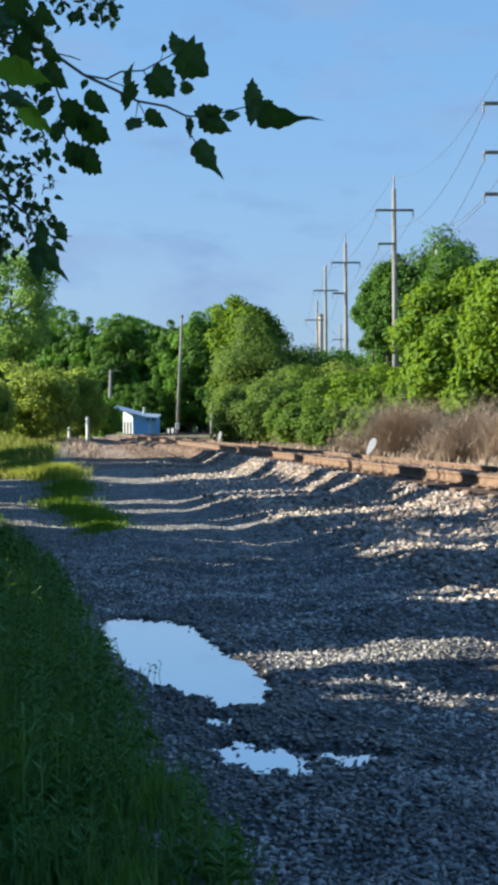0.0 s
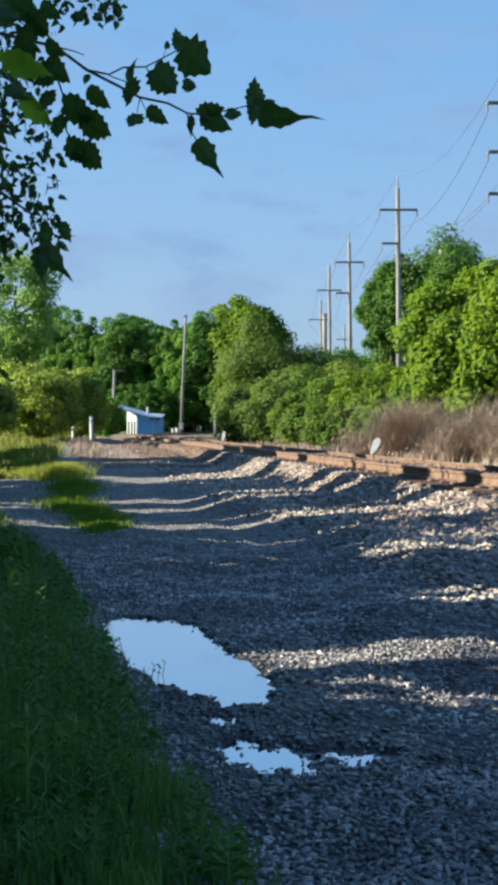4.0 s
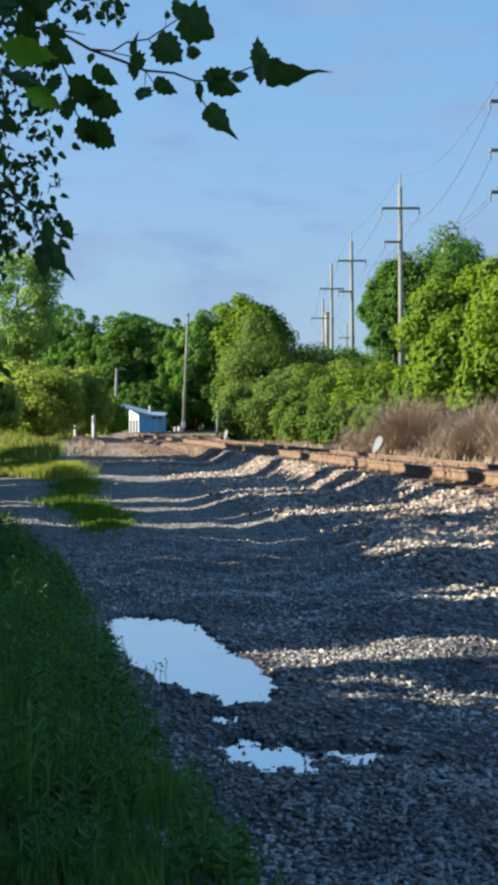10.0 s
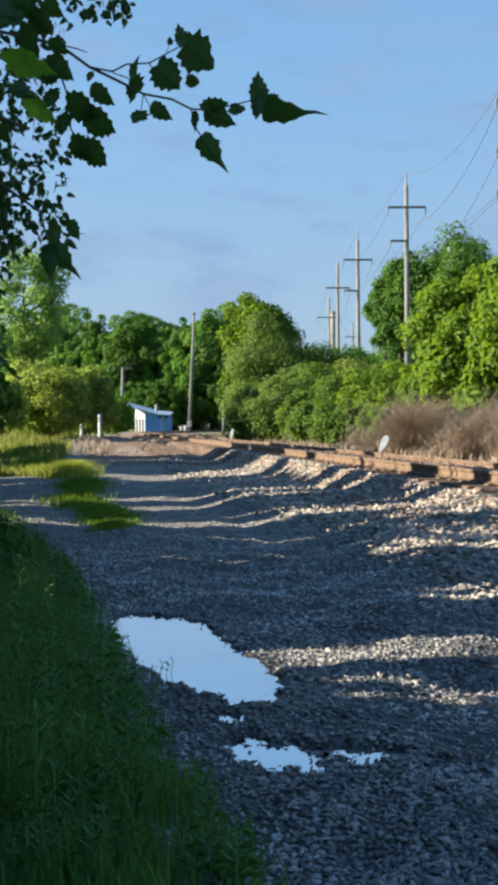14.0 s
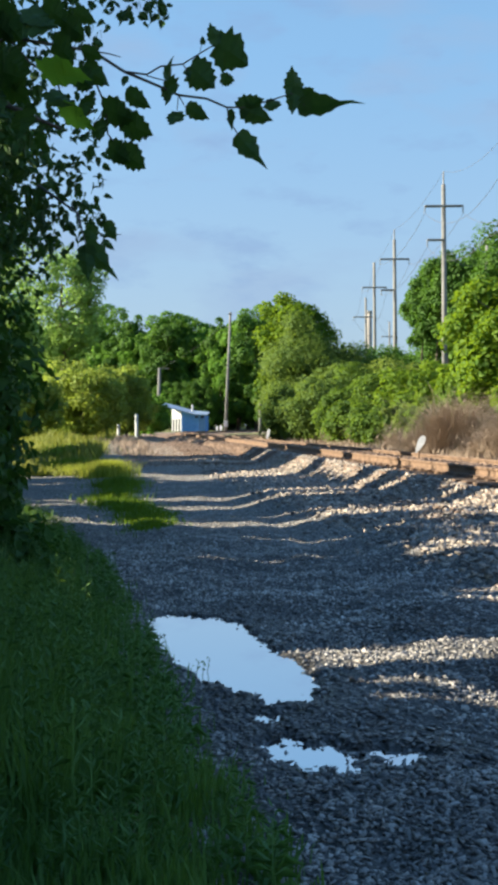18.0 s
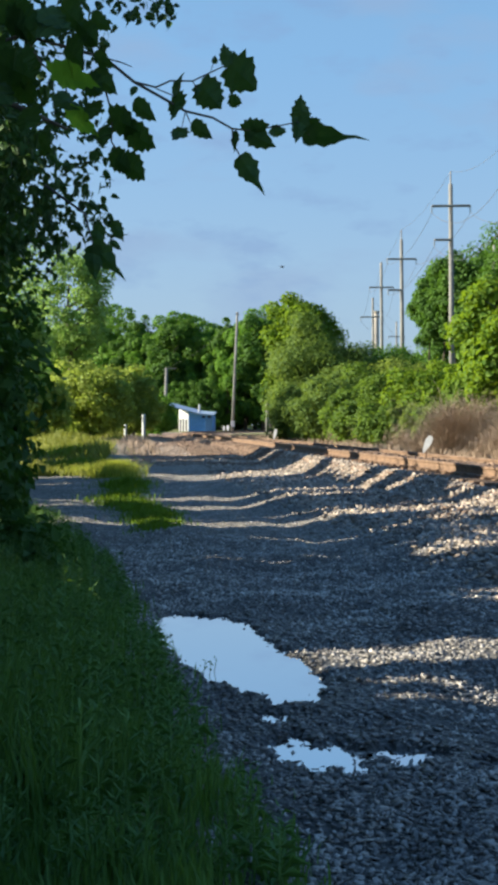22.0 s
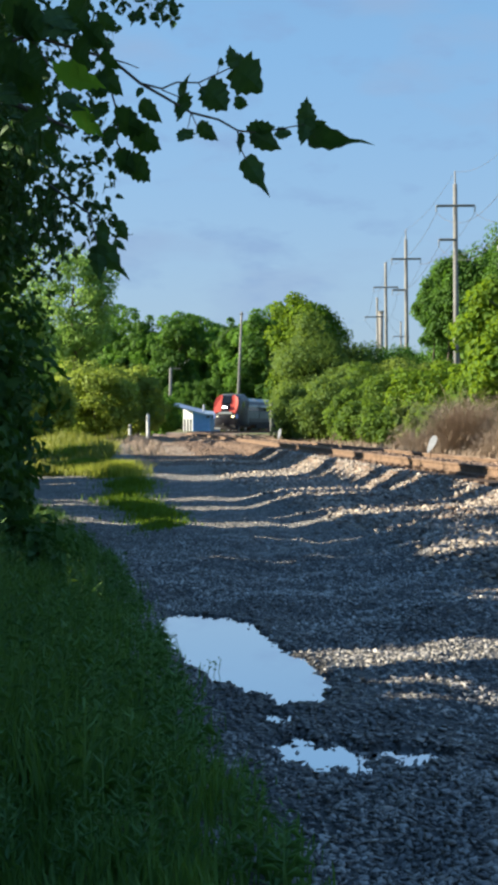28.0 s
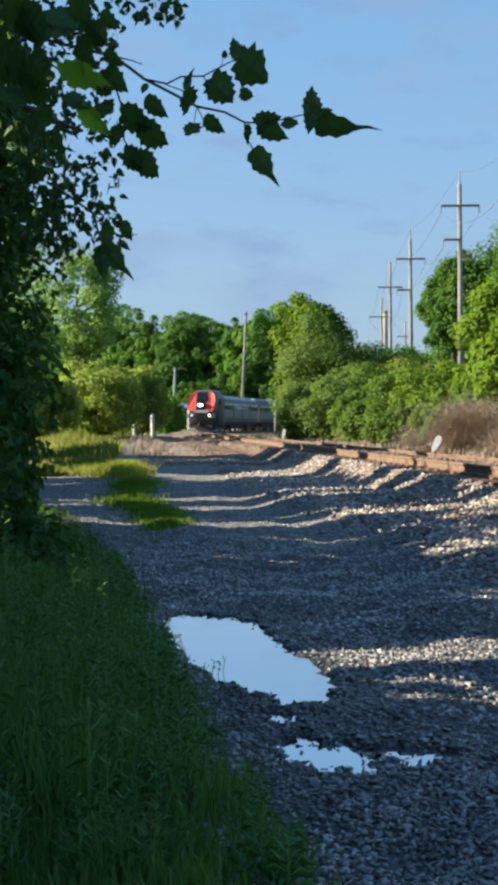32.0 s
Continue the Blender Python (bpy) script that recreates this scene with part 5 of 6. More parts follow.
branch = new("leafy_branch")
branch.location = PIVOT
tagged(branch, "drooping branch with broad lobed dark green leaves", "branch")
TWIGS = [([(-1.409, 4, 2.67), (-0.966, 4, 2.844), (-0.677, 4, 2.782), (-0.569, 3.99, 2.704), (-0.462, 3.98, 2.651), (-0.387, 4, 2.618), (-0.291, 4, 2.601), (-0.224, 4.01, 2.571), (-0.172, 4.02, 2.571), (-0.079, 4.02, 2.589), (-0.002, 4.02, 2.61), (0.041, 4.02, 2.567)], 0.0065, 0.0017),
         ([(-0.569, 3.99, 2.704), (-0.491, 3.98, 2.687), (-0.442, 3.97, 2.709), (-0.365, 3.96, 2.71), (-0.306, 3.95, 2.739), (-0.246, 3.95, 2.772)], 0.0038, 0.002), ([(-0.224, 4.01, 2.571), (-0.215, 4.02, 2.521), (-0.186, 4.02, 2.474)], 0.003, 0.002),
         ([(-0.677, 4, 2.782), (-0.672, 4.03, 2.679), (-0.646, 4.05, 2.603), (-0.599, 4.06, 2.547)], 0.005, 0.002), ([(-0.646, 4.05, 2.603), (-0.644, 4.06, 2.512), (-0.602, 4.08, 2.458)], 0.004, 0.002), ([(-0.966, 4, 2.844), (-0.88, 3.96, 2.735), (-0.828, 3.94, 2.698)], 0.006, 0.002),
         ([(-0.365, 3.96, 2.71), (-0.349, 3.96, 2.685)], 0.002, 0.002), ([(-0.491, 3.98, 2.683), (-0.42, 3.98, 2.66)], 0.002, 0.002), ([(-0.677, 4, 2.782), (-0.619, 4, 2.77), (-0.58, 4, 2.757)], 0.003, 0.0015), ([(-0.387, 4, 2.618), (-0.395, 4, 2.56)], 0.002, 0.0015),
         ([(-0.387, 4, 2.618), (-0.364, 4, 2.574)], 0.002, 0.0015), ([(-0.306, 3.95, 2.739), (-0.297, 3.95, 2.774)], 0.0015, 0.001), ([(-0.71, 4.06, 2.521), (-0.646, 4.05, 2.603)], 0.002, 0.001)]
for pts, a, b in TWIGS:
    under(tubes("twig", [([Vector(p) - PIVOT for p in pts], list(np.linspace(a, b, len(pts))))], M_BARK, 6), branch)
BLADES = [((-0.246, 3.95, 2.766), 0.16, 30, 0, 8, 15), ((-0.241, 3.94, 2.766), 0.08, -118, 2, 10, 25), ((-0.293, 3.95, 2.77), 0.03, -100, 2, 20, 20), ((-0.338, 3.96, 2.704), 0.145, 48, 2, 8, 12), ((-0.239, 3.97, 2.658), 0.062, 12, 2, 15, 20),
          ((-0.349, 3.96, 2.697), 0.055, 75, 1, 15, 20), ((-0.421, 3.97, 2.658), 0.095, -87, 1, 5, 66), ((-0.42, 3.98, 2.664), 0.105, 74, 0, 10, 38), ((-0.394, 3.99, 2.558), 0.075, 100, 0, 20, 10), ((-0.364, 4, 2.576), 0.115, 27, 1, 8, 25),
          ((-0.22, 4.01, 2.561), 0.09, 66, 1, 10, 50), ((-0.194, 4.02, 2.482), 0.20, 51, 3, 2, 8)]
BLADES += [((-0.182, 4.02, 2.564), 0.105, -22, 2, 10, 25), ((-0.176, 4.02, 2.567), 0.145, 27, 1, 8, 10), ((-0.091, 4.02, 2.581), 0.068, 25, 2, 15, -15), ((0.014, 4.03, 2.605), 0.11, -104, 2, 8, 30), ((0.03, 4.03, 2.60), 0.062, -38, 2, 20, 30),
           ((0.008, 4.02, 2.635), 0.125, 92, 1, 6, 20), ((0.018, 4.03, 2.552), 0.245, -17, 3, 2, 52),
           ((-0.711, 4, 2.732), 0.15, 35, 1, 8, 25), ((-0.567, 4, 2.693), 0.055, 95, 1, 15, 10), ((-0.573, 4.02, 2.641), 0.135, 28, 1, 8, 30), ((-0.654, 4.04, 2.594), 0.15, 15, 2, 10, 38), ((-0.593, 4.05, 2.548), 0.15, 18, 2, 10, 36),
           ((-0.647, 4.08, 2.473), 0.12, 30, 2, 10, 30), ((-0.601, 4.09, 2.46), 0.135, 33, 2, 10, 32), ((-0.714, 4.08, 2.481), 0.066, 75, 1, 10, 20), ((-0.672, 4.09, 2.413), 0.05, 30, 1, 10, 20), ((-0.746, 4.04, 2.653), 0.045, 70, 1, 10, 20)]
BLADES2 = [((-0.799, 3.94, 2.795), 0.13, 30, 0, 10, 35), ((-0.839, 3.93, 2.695), 0.20, 0, 2, 5, 66), ((-0.806, 4.05, 2.595), 0.17, 15, 2, 10, 62), ((-0.734, 4, 2.709), 0.12, 40, 2, 20, 20), ((-0.954, 3.95, 2.77), 0.14, 60, 0, 15, 30),
           ((-1.043, 4, 2.67), 0.13, 70, 2, 20, -30), ((-0.934, 4.03, 2.601), 0.13, 80, 0, 10, 25), ((-1.018, 3.98, 2.894), 0.14, 20, 0, 15, 40), ((-0.763, 4, 2.882), 0.11, 35, 2, 10, 30), ((-0.889, 4, 2.94), 0.13, 60, 0, 10, -35)]
BLADES2 += [((-0.997, 3.97, 2.92), 0.18, 40, 2, 10, 35), ((-0.925, 3.99, 2.898), 0.17, 30, 2, 10, -30), ((-0.845, 4.02, 2.957), 0.15, 35, 2, 10, 30), ((-1.081, 4, 2.805), 0.18, 50, 0, 10, 30), ((-1, 4.02, 2.695), 0.16, 25, 2, 10, 40),
            ((-0.789, 4.03, 2.883), 0.14, 30, 1, 10, 25), ((-1.017, 3.9, 2.716), 0.17, 15, 2, 10, 35), ((-0.958, 4.05, 2.782), 0.15, 70, 2, 10, 30), ((-0.744, 4.05, 2.938), 0.12, 25, 1, 10, 30), ((-1.07, 4.03, 2.97), 0.18, 20, 0, 10, 30)]
BLADES2 += [((-0.703, 4.04, 2.643), 0.10, 100, 2, 10, 30), ((-0.835, 4.02, 2.657), 0.12, 50, 2, 10, -40), ((-0.677, 4.06, 2.56), 0.10, 75, 2, 15, 25), ((-0.902, 4.06, 2.512), 0.11, 30, 1, 15, 35), ((-0.708, 3.96, 2.773), 0.11, 15, 1, 10, 40)]
for where, length, angle, kind, tip, roll in BLADES + BLADES2:
    blade = hang_leaf(branch, "leaf", where, length * 0.9, angle, kind, tip, roll)
    if kind == 3 and angle < 0:
        tail_leaf = blade
    # these leaves get their sunlight from a paler colour, not from the lamp
    if roll in (66, 62) and kind != 1:
        blade.data = blade.data.copy()
        blade.data.materials[0] = M_SUNLIT_LEAF
        blade["label"] = "leaf in a sunlit yellow-green colour"

# the tree that the branch belongs to: its still sprays of leaves
rng = np.random.default_rng(77)
lobed = [np.array([v.co[:] for v in me.vertices]) for me in LEAVES]
lobed_faces = [np.array([p.vertices[:] for p in me.polygons]) for me in LEAVES]


def spray_leaves(name, centres, size, label, parent):
    """Broad leaves hung tip-down at many places, joined."""
    pieces = []
    for c in centres:
        k = int(rng.choice([1, 1, 2, 3, 3]))
        m = (Matrix.Rotation(rng.uniform(0.5, 2.6), 3, "Y") @ Matrix.Rotation(rng.normal() * 0.9, 3, "X") @ Matrix.Rotation(radians(-90), 3, "X") @ Matrix.Rotation(rng.normal() * 0.5, 3, "Y"))
        pieces.append((lobed[k] @ np.array(m).T * size * rng.uniform(0.55, 1.15) + c, lobed_faces[k]))
    return under(tagged(quick_mesh(name, *joined(pieces), M_LEAF_NEAR), label, kind="stuff"), parent)


def fill(n, centre, size):
    d = unit(rng.normal(size=(n, 3))) * rng.uniform(0, 1, (n, 1)) ** 0.4
    return np.array(centre) + d * np.array(size)


overhang = new("overhanging_tree")
base_x, base_y = -4.2, 6.95
overhang.location = (base_x, base_y, gz(base_x, base_y))
off = np.array(overhang.location)
limbs = [([(0, 0, -0.2), (0.05, 0, 1.5), (0.2, 0.1, 3.0), (0.6, 0.2, 4.6), (0.9, 0.2, 6.0)], [0.15, 0.12, 0.1, 0.07, 0.03]),
         ([(0.2, 0.1, 3.0), (1.2, 0.2, 3.6), (2.0, 0.35, 3.7), (2.7, 0.45, 3.4)], [0.07, 0.05, 0.03, 0.01]),
         ([(0.05, 0, 2.2), (0.9, 0.7, 2.7), (1.5, 0.9, 2.95), (1.9, 1.1, 3.1)], [0.06, 0.045, 0.025, 0.008]),
         ([(0.3, 0.1, 3.4), (0.9, -1.2, 4.1), (1.6, -2.3, 4.3), (2.2, -2.85, 4.0)], [0.06, 0.04, 0.025, 0.008]),
         ([(0.5, 0.2, 4.2), (1.6, 0.5, 4.6), (2.4, 0.9, 4.72), (2.85, 1.05, 4.7)], [0.05, 0.035, 0.02, 0.006])]
under(tubes("trunk", limbs, M_BARK, 8), overhang)
SPRAYS = [(135, (-1.546, 8, 4.341), (0.28, 0.6, 0.22)), (62, (-1.178, 8.4, 4.524), (0.26, 0.4, 0.10)), (234, (-1.777, 8, 3.917), (0.40, 0.7, 0.45)), (75, (-1.507, 8, 3.455), (0.24, 0.5, 0.32)), (69, (-1.507, 8, 3.108), (0.22, 0.4, 0.30)),
          (45, (-1.411, 8, 2.838), (0.16, 0.3, 0.16)), (251, (-1.835, 7.6, 3.064), (0.32, 0.6, 0.55)), (112, (-1.777, 8, 2.876), (0.26, 0.5, 0.3)), (390, (-2.001, 7.4, 3.665), (0.45, 0.7, 0.8)), (33, (-1.04, 8.6, 4.575), (0.12, 0.3, 0.09))]
eye_high = np.array([0, 0, 1.5])
spots = np.concatenate([eye_high + (fill(n, c, s) - eye_high) * 1.08 for n, c, s in SPRAYS]) - off
spray_leaves("leaves", spots[rng.uniform(0, 1, len(spots)) < 0.95], 0.09, "broad lobed leaves in hanging sprays", overhang)
big = [Vector(p) - Vector(off) for p in ((-0.84, 4.6, 2.212), (-0.847, 4.8, 2.326), (-0.789, 4.8, 2.337))]
for p, ln, an, kind in zip(big + big[:1], (0.215, 0.12, 0.1, 0.15), (42, 95, 60, 82), (3, 1, 1, 1)):
    ob = under(new("leaf", LEAVES[kind]), overhang)
    ob.matrix_basis = Matrix.Translation(p) @ Matrix.Rotation(radians(an), 4, "Y") @ Matrix.Rotation(radians(-80), 4, "X") @ Matrix.Scale(ln, 4)
under(tubes("twig", [([Vector(p) - Vector(off) for p in ((-1.155, 5.2, 2.57), (-0.904, 4.8, 2.372), (-0.831, 4.6, 2.203))], [0.008, 0.005, 0.002])], M_BARK, 6), overhang)
tagged(overhang, "shaded tree with broad lobed leaves overhanging the verge", "tree")

# ---- loose stones ----
def stone_shapes(count, seed):
    rng = np.random.default_rng(seed)
    shapes = []
    for _ in range(count):
        bm = bmesh.new()
        for _v in range(10):
            bm.verts.new(Vector(rng.uniform(-0.5, 0.5, 3)) * 1.15)
        bmesh.ops.convex_hull(bm, input=bm.verts)
        bmesh.ops.delete(bm, geom=[v for v in bm.verts if not v.link_faces], context="VERTS")
        for v in bm.verts:
            v.co.x *= 1.45
            v.co.z *= 0.33
        bm.verts.index_update()
        bm.verts.ensure_lookup_table()
        shapes.append((np.array([v.co[:] for v in bm.verts]), np.array([[v.index for v in f.verts] for f in bm.faces])))
        bm.free()
    return shapes


SHAPES = stone_shapes(9, 4)


def stones(name, xy, sizes, material, label, seed, level=None):
    rng = np.random.default_rng(seed)
    z = ground_z(xy[:, 0], xy[:, 1]) if level is None else level - sizes * 0.2
    q = rng.normal(size=(len(xy), 4)) * np.array([1.0, 0.2, 0.2, 1.0])
    q /= np.linalg.norm(q, axis=1, keepdims=True)
    w, x, y, zz = q.T
    rot = np.stack([np.stack([1 - 2 * (y * y + zz * zz), 2 * (x * y - zz * w), 2 * (x * zz + y * w)], -1), np.stack([2 * (x * y + zz * w), 1 - 2 * (x * x + zz * zz), 2 * (y * zz - x * w)], -1),
                    np.stack([2 * (x * zz - y * w), 2 * (y * zz + x * w), 1 - 2 * (x * x + y * y)], -1)], 1)
    pieces, which = [], rng.integers(0, len(SHAPES), len(xy))
    for k, (sv, sf) in enumerate(SHAPES):
        pick = np.nonzero(which == k)[0]
        v = np.einsum("nij,vj->nvi", rot[pick], sv) * sizes[pick][:, None, None]
        v += np.column_stack([xy[pick], z[pick] + sizes[pick] * 0.10])[:, None, :]
        f = sf[None] + (np.arange(len(pick)) * len(sv))[:, None, None]
        pieces.append((v.reshape(-1, 3), f.reshape(-1, 3)))
    return tagged(quick_mesh(name, *joined(pieces), material), label, kind="stuff")


rng = np.random.default_rng(31)
n = 88000
sy = 3.2 + rng.uniform(0, 1, n) ** 1.2 * 11.5
sx = rng.uniform(-0.30, 0.30, n) * sy + 0.02
keep = (sx > verge_edge(sy) - 0.35)
sx, sy = sx[keep], sy[keep]
dip = np.max([inside_depth(p, sx, sy) for p in PUDDLES], axis=0)
keep = ((dip < -0.015) | ((sy < 5.8) & (dip < 0.2) & (rng.uniform(0, 1, len(sx)) > 0.93))) & (rng.uniform(0, 1, len(sx)) > 0.5 * smooth01(0.5, 0.0, np.abs(dip)) * (dip < -0.03))
keep &= rng.uniform(0, 1, len(sx)) < 0.72 + 0.34 * np.sin(sx * 2.1 + 0.7 * np.sin(sy * 1.1)) * np.sin(sy * 1.7 + sx)
xy = np.column_stack([sx, sy])[keep]
size = rng.uniform(0.010, 0.034, len(xy)) * np.where(rng.uniform(0, 1, len(xy)) > 0.93, 1.5, 1.0)
far_y = 13.0 + rng.uniform(0, 1, 60000) ** 1.1 * 24
far_x = rng.uniform(-0.22, 0.16, 60000) * far_y
far_keep = (far_x > verge_edge(far_y) - 0.8) & (beside(far_x, far_y) < -3.2)
far_xy = np.column_stack([far_x, far_y])[far_keep]
apron = np.array([on_track(v, -o)[:2] for v, o in zip(rng.uniform(50, 104, 26000), rng.uniform(1.5, 6.5, 26000))])
near = np.argsort(xy[:, 1] + np.abs(xy[:, 0] - 0.4))[:260]
rest = np.setdiff1d(np.arange(len(xy)), near)
dry = xy[rest, 1] > rng.uniform(7.6, 10.6, len(rest))  # the gravel is damp and dark round the puddles, dry further on
under(stones("gravel", xy[rest[~dry]], size[rest[~dry]], M_STONE, "dark grey damp crushed gravel on the track", 32), ground)
under(stones("gravel", xy[rest[dry]], size[rest[dry]], M_DRY, "grey dry crushed gravel on the track", 42), ground)
shape_meshes = []
for sv, sf in SHAPES[:5]:
    me = bpy.data.meshes.new("stone")
    me.from_pydata([tuple(v) for v in sv], [], [tuple(int(i) for i in f) for f in sf])
    me.materials.append(M_STONE_ONE)
    shape_meshes.append(me)
for i, (x, y), s in zip(range(len(near)), xy[near], size[near]):
    ob = under(new("stone", shape_meshes[i % 5]), ground)
    ob.matrix_basis = pose(x, y, gz(x, y) + s * 0.1, *(rng.normal(size=2) * 16), rng.uniform(0, 360)) @ Matrix.Scale(s, 4)
under(stones("gravel", far_xy, rng.uniform(0.012, 0.034, len(far_xy)), M_FINE, "grey crushed gravel on the track", 34), ground)
half_n = len(apron) // 2
under(stones("ballast", apron[:half_n], rng.uniform(0.03, 0.065, half_n), M_APRON, "pale tan ballast spread beside the line", 35), ground)
under(stones("ballast", apron[half_n:], rng.uniform(0.03, 0.065, len(apron) - half_n), M_BED, "brown ballast spread beside the line", 38), ground)
back_xy = np.column_stack([rng.uniform(-0.3, 4.5, 26000), rng.uniform(-6, 3.3, 26000)])
back_xy = back_xy[back_xy[:, 0] > verge_edge(back_xy[:, 1]) - 0.2]
under(stones("gravel", back_xy, rng.uniform(0.01, 0.034, len(back_xy)), M_STONE, "dark grey crushed gravel on the track", 41), ground)
n = 52000
ts = 2 + 9 * (rng.uniform(0, 1, n) < 0.9) + rng.uniform(0, 1, n) ** 1.5 * 66
off = np.where(rng.uniform(0, 1, n) < 0.8, -rng.uniform(0.9, 3.7, n) - np.abs(rng.normal(size=n)) * 0.25, rng.uniform(-0.9, 3.5, n))
pts = np.array([on_track(s, o)[:2] for s, o in zip(ts, off)])
size = rng.uniform(0.03, 0.075, n) * (1 + ts / 100)
mid = (off > -1.25) | (ts > 52 + 5 * np.sin(ts * 1.7))
under(stones("ballast", pts[~mid], size[~mid], M_BALLAST, "pale angular ballast stones beside the rails", 33), ground)
under(stones("ballast", pts[mid], size[mid] * 0.8, M_BED, "rust-brown ballast stones between the rails", 36), ground)
stain = np.array([on_track(v, -o)[:2] for v, o in zip(rng.uniform(26, 34, 1500), 2.2 + np.abs(rng.normal(size=1500)) * 0.5)])
under(stones("ballast", stain, rng.uniform(0.03, 0.07, 1500), M_BED, "rust-stained stones on the ballast shoulder", 40), ground)
bed_pts = np.array([on_track(v, o)[:2] for v, o in zip(rng.uniform(70, 135, 5000), rng.uniform(-1.3, 1.6, 5000))])
under(stones("ballast", bed_pts, rng.uniform(0.06, 0.13, 5000), M_BED, "rust-brown ballast stones between the rails", 37), ground)

# stones that break the water of the puddles
perch = np.column_stack([rng.uniform(-1.2, 0.7, 9000), rng.uniform(4.9, 9.3, 9000)])
depths = np.array([inside_depth(p, perch[:, 0], perch[:, 1]) for p in PUDDLES])
chance = rng.uniform(0, 1, 9000)
islets = perch[((depths[0] > -0.03) & (depths[0] < 0.06) & (chance < 0.07)) | ((depths[1:].max(axis=0) > -0.02) & (depths[1:].max(axis=0) < 0.07) & (chance < 0.27)) | ((depths[1] > 0.07) & (chance < 0.1))]
under(stones("gravel", islets, rng.uniform(0.016, 0.042, len(islets)), M_STONE, "wet stones breaking the water of the puddles", 39, WATER_Z), ground)

# ---- a bird far off ----
M_BIRD = plain("dark_feathers", (0.02, 0.02, 0.022), 0.7)
bird = new("bird")
part("body", loft([(-0.10, 0.008, -0.008, 0.008, 0.003), (-0.06, 0.027, -0.027, 0.027, 0.012), (0.03, 0.03, -0.03, 0.03, 0.012), (0.14, 0.014, -0.008, 0.008, 0.003)]), M_BIRD, bird)
for side in (-1, 1):
    bm = prism([(0.02 * side, 0.0), (0.14 * side, 0.05), (0.27 * side, 0.02), (0.14 * side, 0.036)], -0.04, 0.04)
    part("wing", bm, M_BIRD, bird)
tagged(bird, "small dark bird flying far off", "bird")


# ---- what moves ----
SWAY = [(0, 0, 0, 0), (0.5, 0.39, -0.003, 0.001), (1, 2.1, -0.005, 0.024), (1.5, 1.08, -0.003, 0.005), (2, 4.41, -0.002, 0.055), (2.5, -0.18, -0.001,
        0.004), (3, 1.54, 0.006, 0.049), (3.5, 1.56, -0.002, 0.05), (5.5, 1.51, -0.009, -0.014), (6, 2.76, -0.019, 0), (6.5, 2.78, -0.009, 0.013), (7, -0.15,
        -0.013, -0.029), (7.5, 1.58, -0.007, 0.008), (8, -0.81, -0.011, -0.025), (8.5, 1.71, -0.011, 0.003), (9, 2.78, -0.01, 0.034), (9.5, -1.53, -0.003,
        0.01), (10, -5.09, 0.005, 0.007), (10.5, -7.08, 0.004, -0.005), (11, -2.7, -0.016, 0.028), (11.5, -1.47, -0.008, 0.043), (12, -1.51, -0.013, 0.039),
        (12.5, -4.97, 0.023, 0.068), (13, 3.66, -0.015, 0.143), (13.5, -3.53, -0.025, -0.052), (14, 0.71, -0.022, 0.029), (14.5, -4.23, 0.017, 0.038), (16.5,
        -2.38, -0.033, -0.053), (17, -1.31, -0.025, -0.026), (17.5, 0.29, -0.024, -0.001), (18, -2.13, -0.029, -0.023), (18.5, 1.11, -0.02, 0.016), (19, 0.88,
        -0.022, 0.011), (19.5, 0.88, -0.024, 0.007), (20, -1.04, -0.018, -0.018), (20.5, 1.03, -0.019, 0), (21, 2.1, -0.018, 0.005), (21.5, 3.47, -0.019,
        0.023), (22, 4.22, -0.022, 0.036), (22.5, 4.03, -0.016, 0.029), (23, 2.6, -0.018, 0.012), (23.5, 3.77, -0.017, 0.029), (24, 2.44, -0.014, 0.013),
        (24.5, 3.28, -0.014, 0.032), (25, 3.5, -0.015, 0.029), (25.5, 3.7, -0.013, 0.033), (27.5, 4.11, -0.014, 0.036), (28, 4.69, -0.016, 0.039), (28.5,
        5.07, -0.019, 0.04), (29, 3.97, -0.016, 0.026), (29.5, 1.83, -0.016, 0.003), (30, 2.53, -0.018, 0.016), (30.5, 1.95, -0.017, 0.008), (31, 2.25,
        -0.017, 0.015), (31.5, 2.42, -0.019, 0.019), (32, 2.19, -0.016, 0.016)]


def arc_of(y):
    return float(np.interp(y, TRACK[:, 1], TRACK_S))


NOSE_T = [24.0, 25.5, 28.0, 30.0, 32.0]
NOSE_S = [arc_of(155.5), arc_of(149.5), arc_of(139.7), arc_of(132.3), arc_of(125.0)]


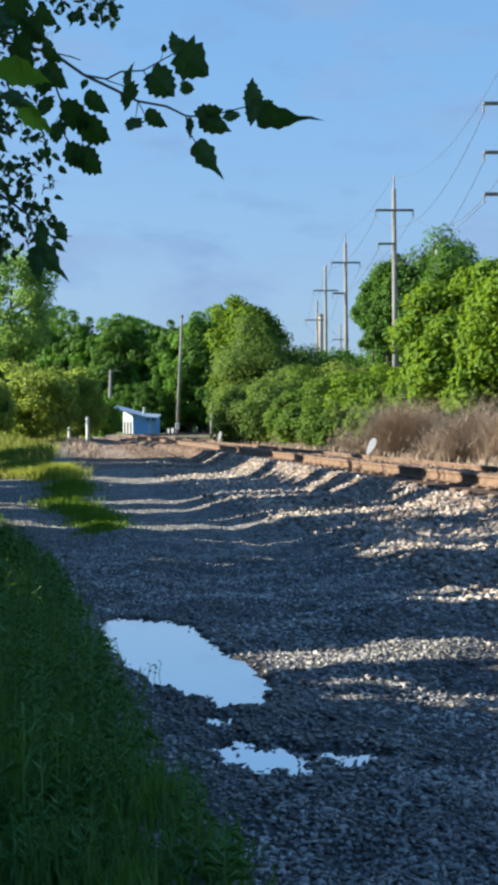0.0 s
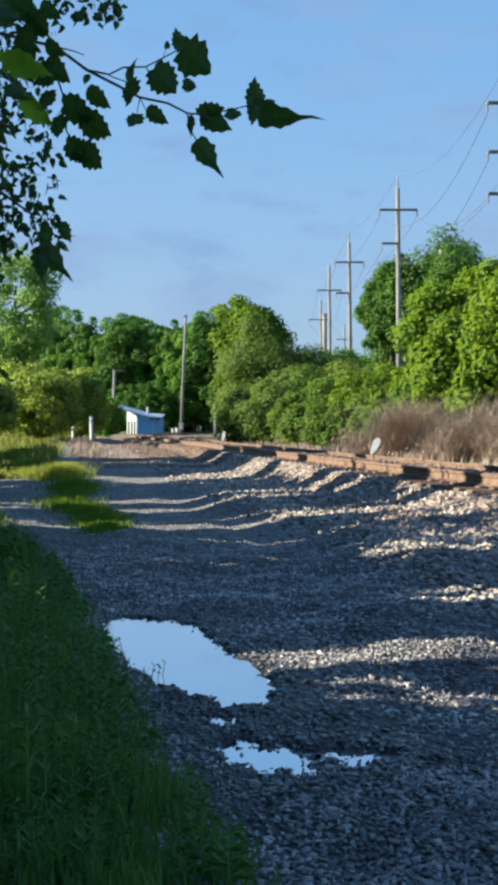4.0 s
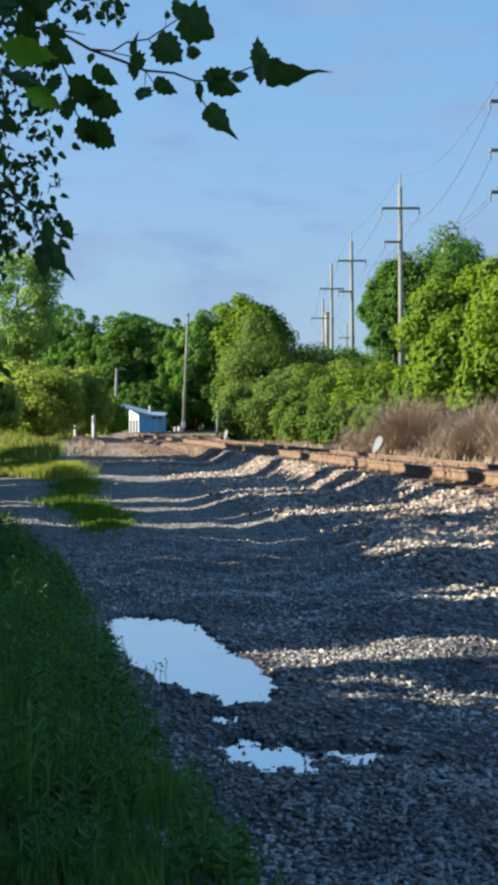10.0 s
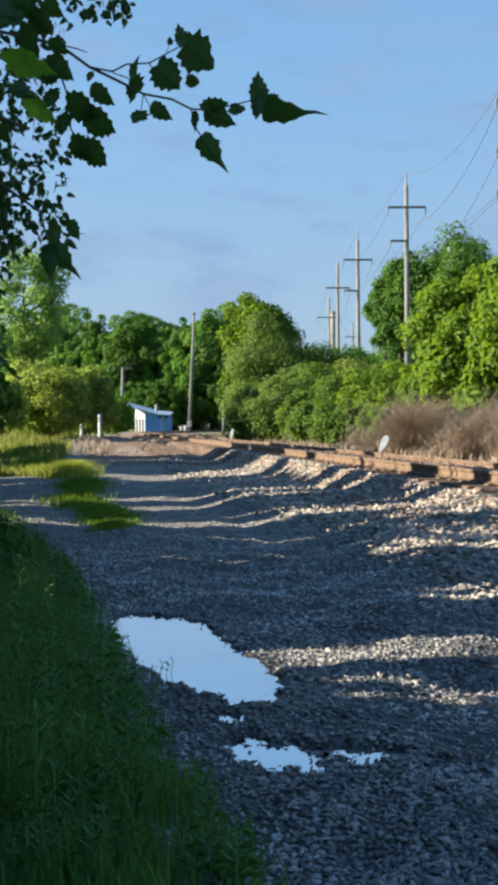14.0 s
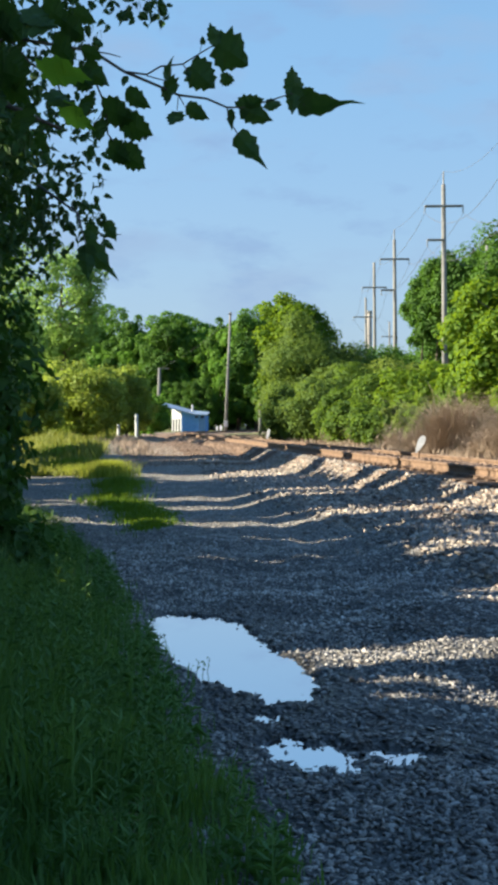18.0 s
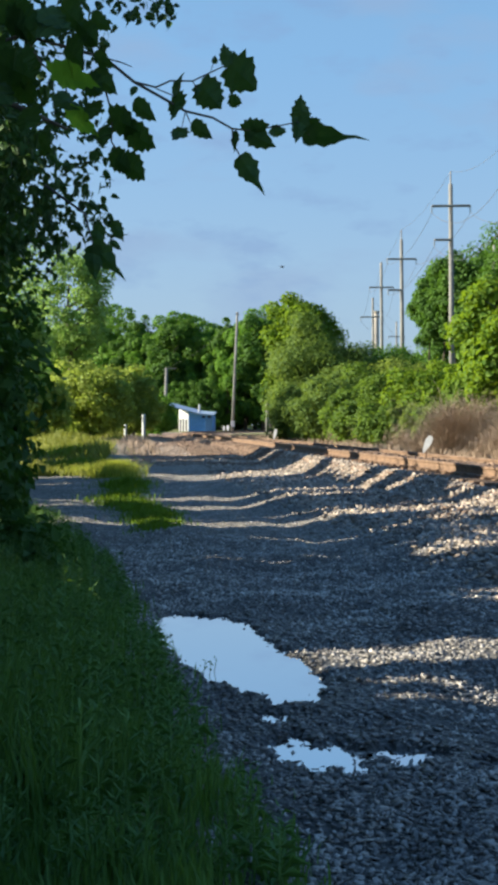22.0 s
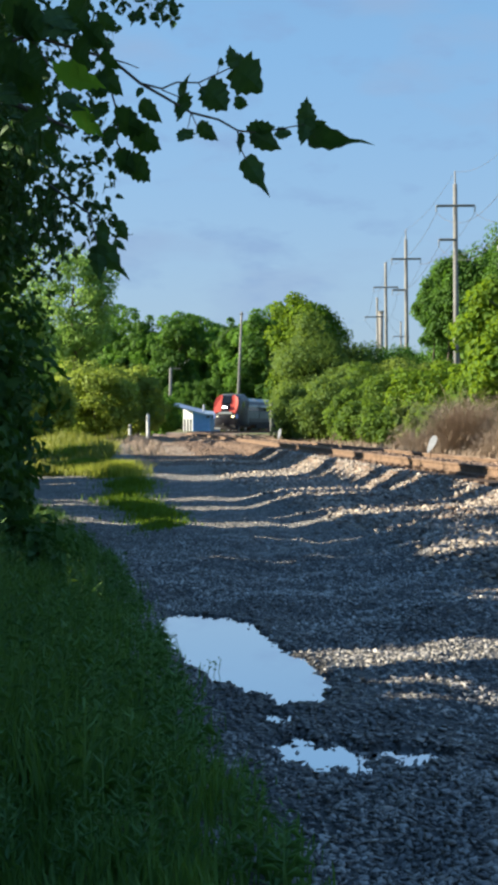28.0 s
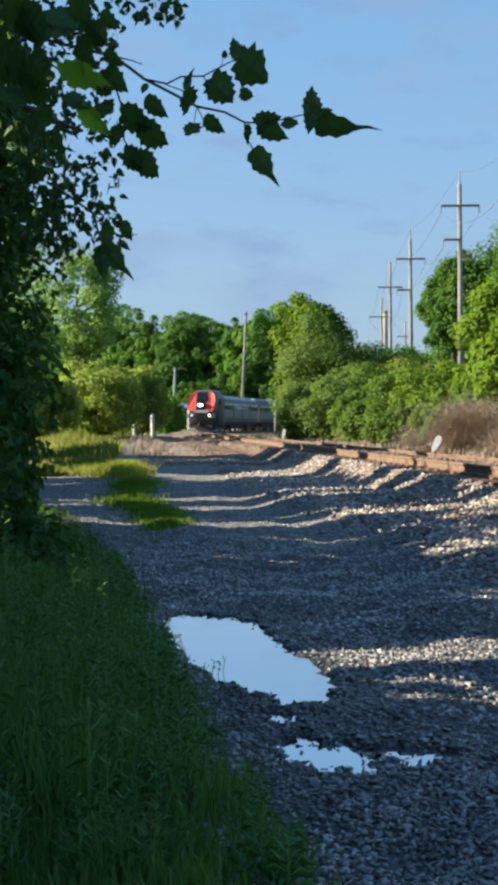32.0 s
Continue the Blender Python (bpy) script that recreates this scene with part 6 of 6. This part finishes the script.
def nose(t):
    if t < 24:
        return NOSE_S[0] + (24 - t) * 4.1
    return float(np.interp(t, NOSE_T, NOSE_S))


def vehicle_pose(s_mid, half):
    xa, ya, _ = on_track(min(s_mid - half, TRACK_S[-1]))
    xb, yb, _ = on_track(min(s_mid + half, TRACK_S[-1]))
    return pose((xa + xb) / 2, (ya + yb) / 2, RAIL_TOP, 0, 0, -math.degrees(math.atan2(xb - xa, yb - ya)))


def motions():
    times = [k * 0.5 for k in range(65)]
    walk(loco, [(t, vehicle_pose(nose(t) + 11.5, 7.2)) for t in times])
    walk(coach, [(t, vehicle_pose(nose(t) + 23.6 + 12.7, 9.0)) for t in times])
    walk(branch, [(t, Matrix.Translation(PIVOT) @ pose(dx + 0.009, 0, dz - 0.007, 0, a, 0)) for t, a, dx, dz in SWAY])
    # a gust lifts the leaf at the branch's end
    rest = Matrix.LocRotScale(tail_leaf.matrix_basis.translation, tail_leaf.matrix_basis.to_quaternion(), None)
    walk(tail_leaf, [(t, Matrix.Translation(rest.translation) @ Matrix.Rotation(radians(-a), 4, "Y") @ rest.to_quaternion().to_matrix().to_4x4())
                     for t, a in ((0, 0), (6, 2), (11.8, 0), (12.2, 13), (12.4, 21), (12.6, 26), (13.0, 25), (13.2, 13), (13.4, 10), (13.7, 0), (20, 2), (26, 0), (32, 0))])
    for w, wy in WHEELS:
        walk(w, [(k * 0.15, pose(0, wy, 0.5, math.degrees((nose(0) - nose(k * 0.15)) / 0.5), 0, 0)) for k in range(214)])
    walk(bird, [(0, pose(13, 62, 3.2, 0, 0, 60)), (20.4, pose(12, 62, 3.4, 0, 0, 60)), (21.6, pose(2.0, 60, 8.6, 0, 0, 70)), (22.5, pose(-3.6, 60, 9.8, 0, 0, 80)), (23.1, pose(-5.7, 60, 9.5, 0, 0, 80)),
                (23.7, pose(-8.2, 60, 10.0, 0, 0, 85)), (25.6, pose(-16.0, 60, 10.6, 0, 0, 90)), (26.6, pose(-19, 64, 8.5, 0, 0, 90)), (32, pose(-19.2, 64, 8.4, 0, 0, 90))])


motions()
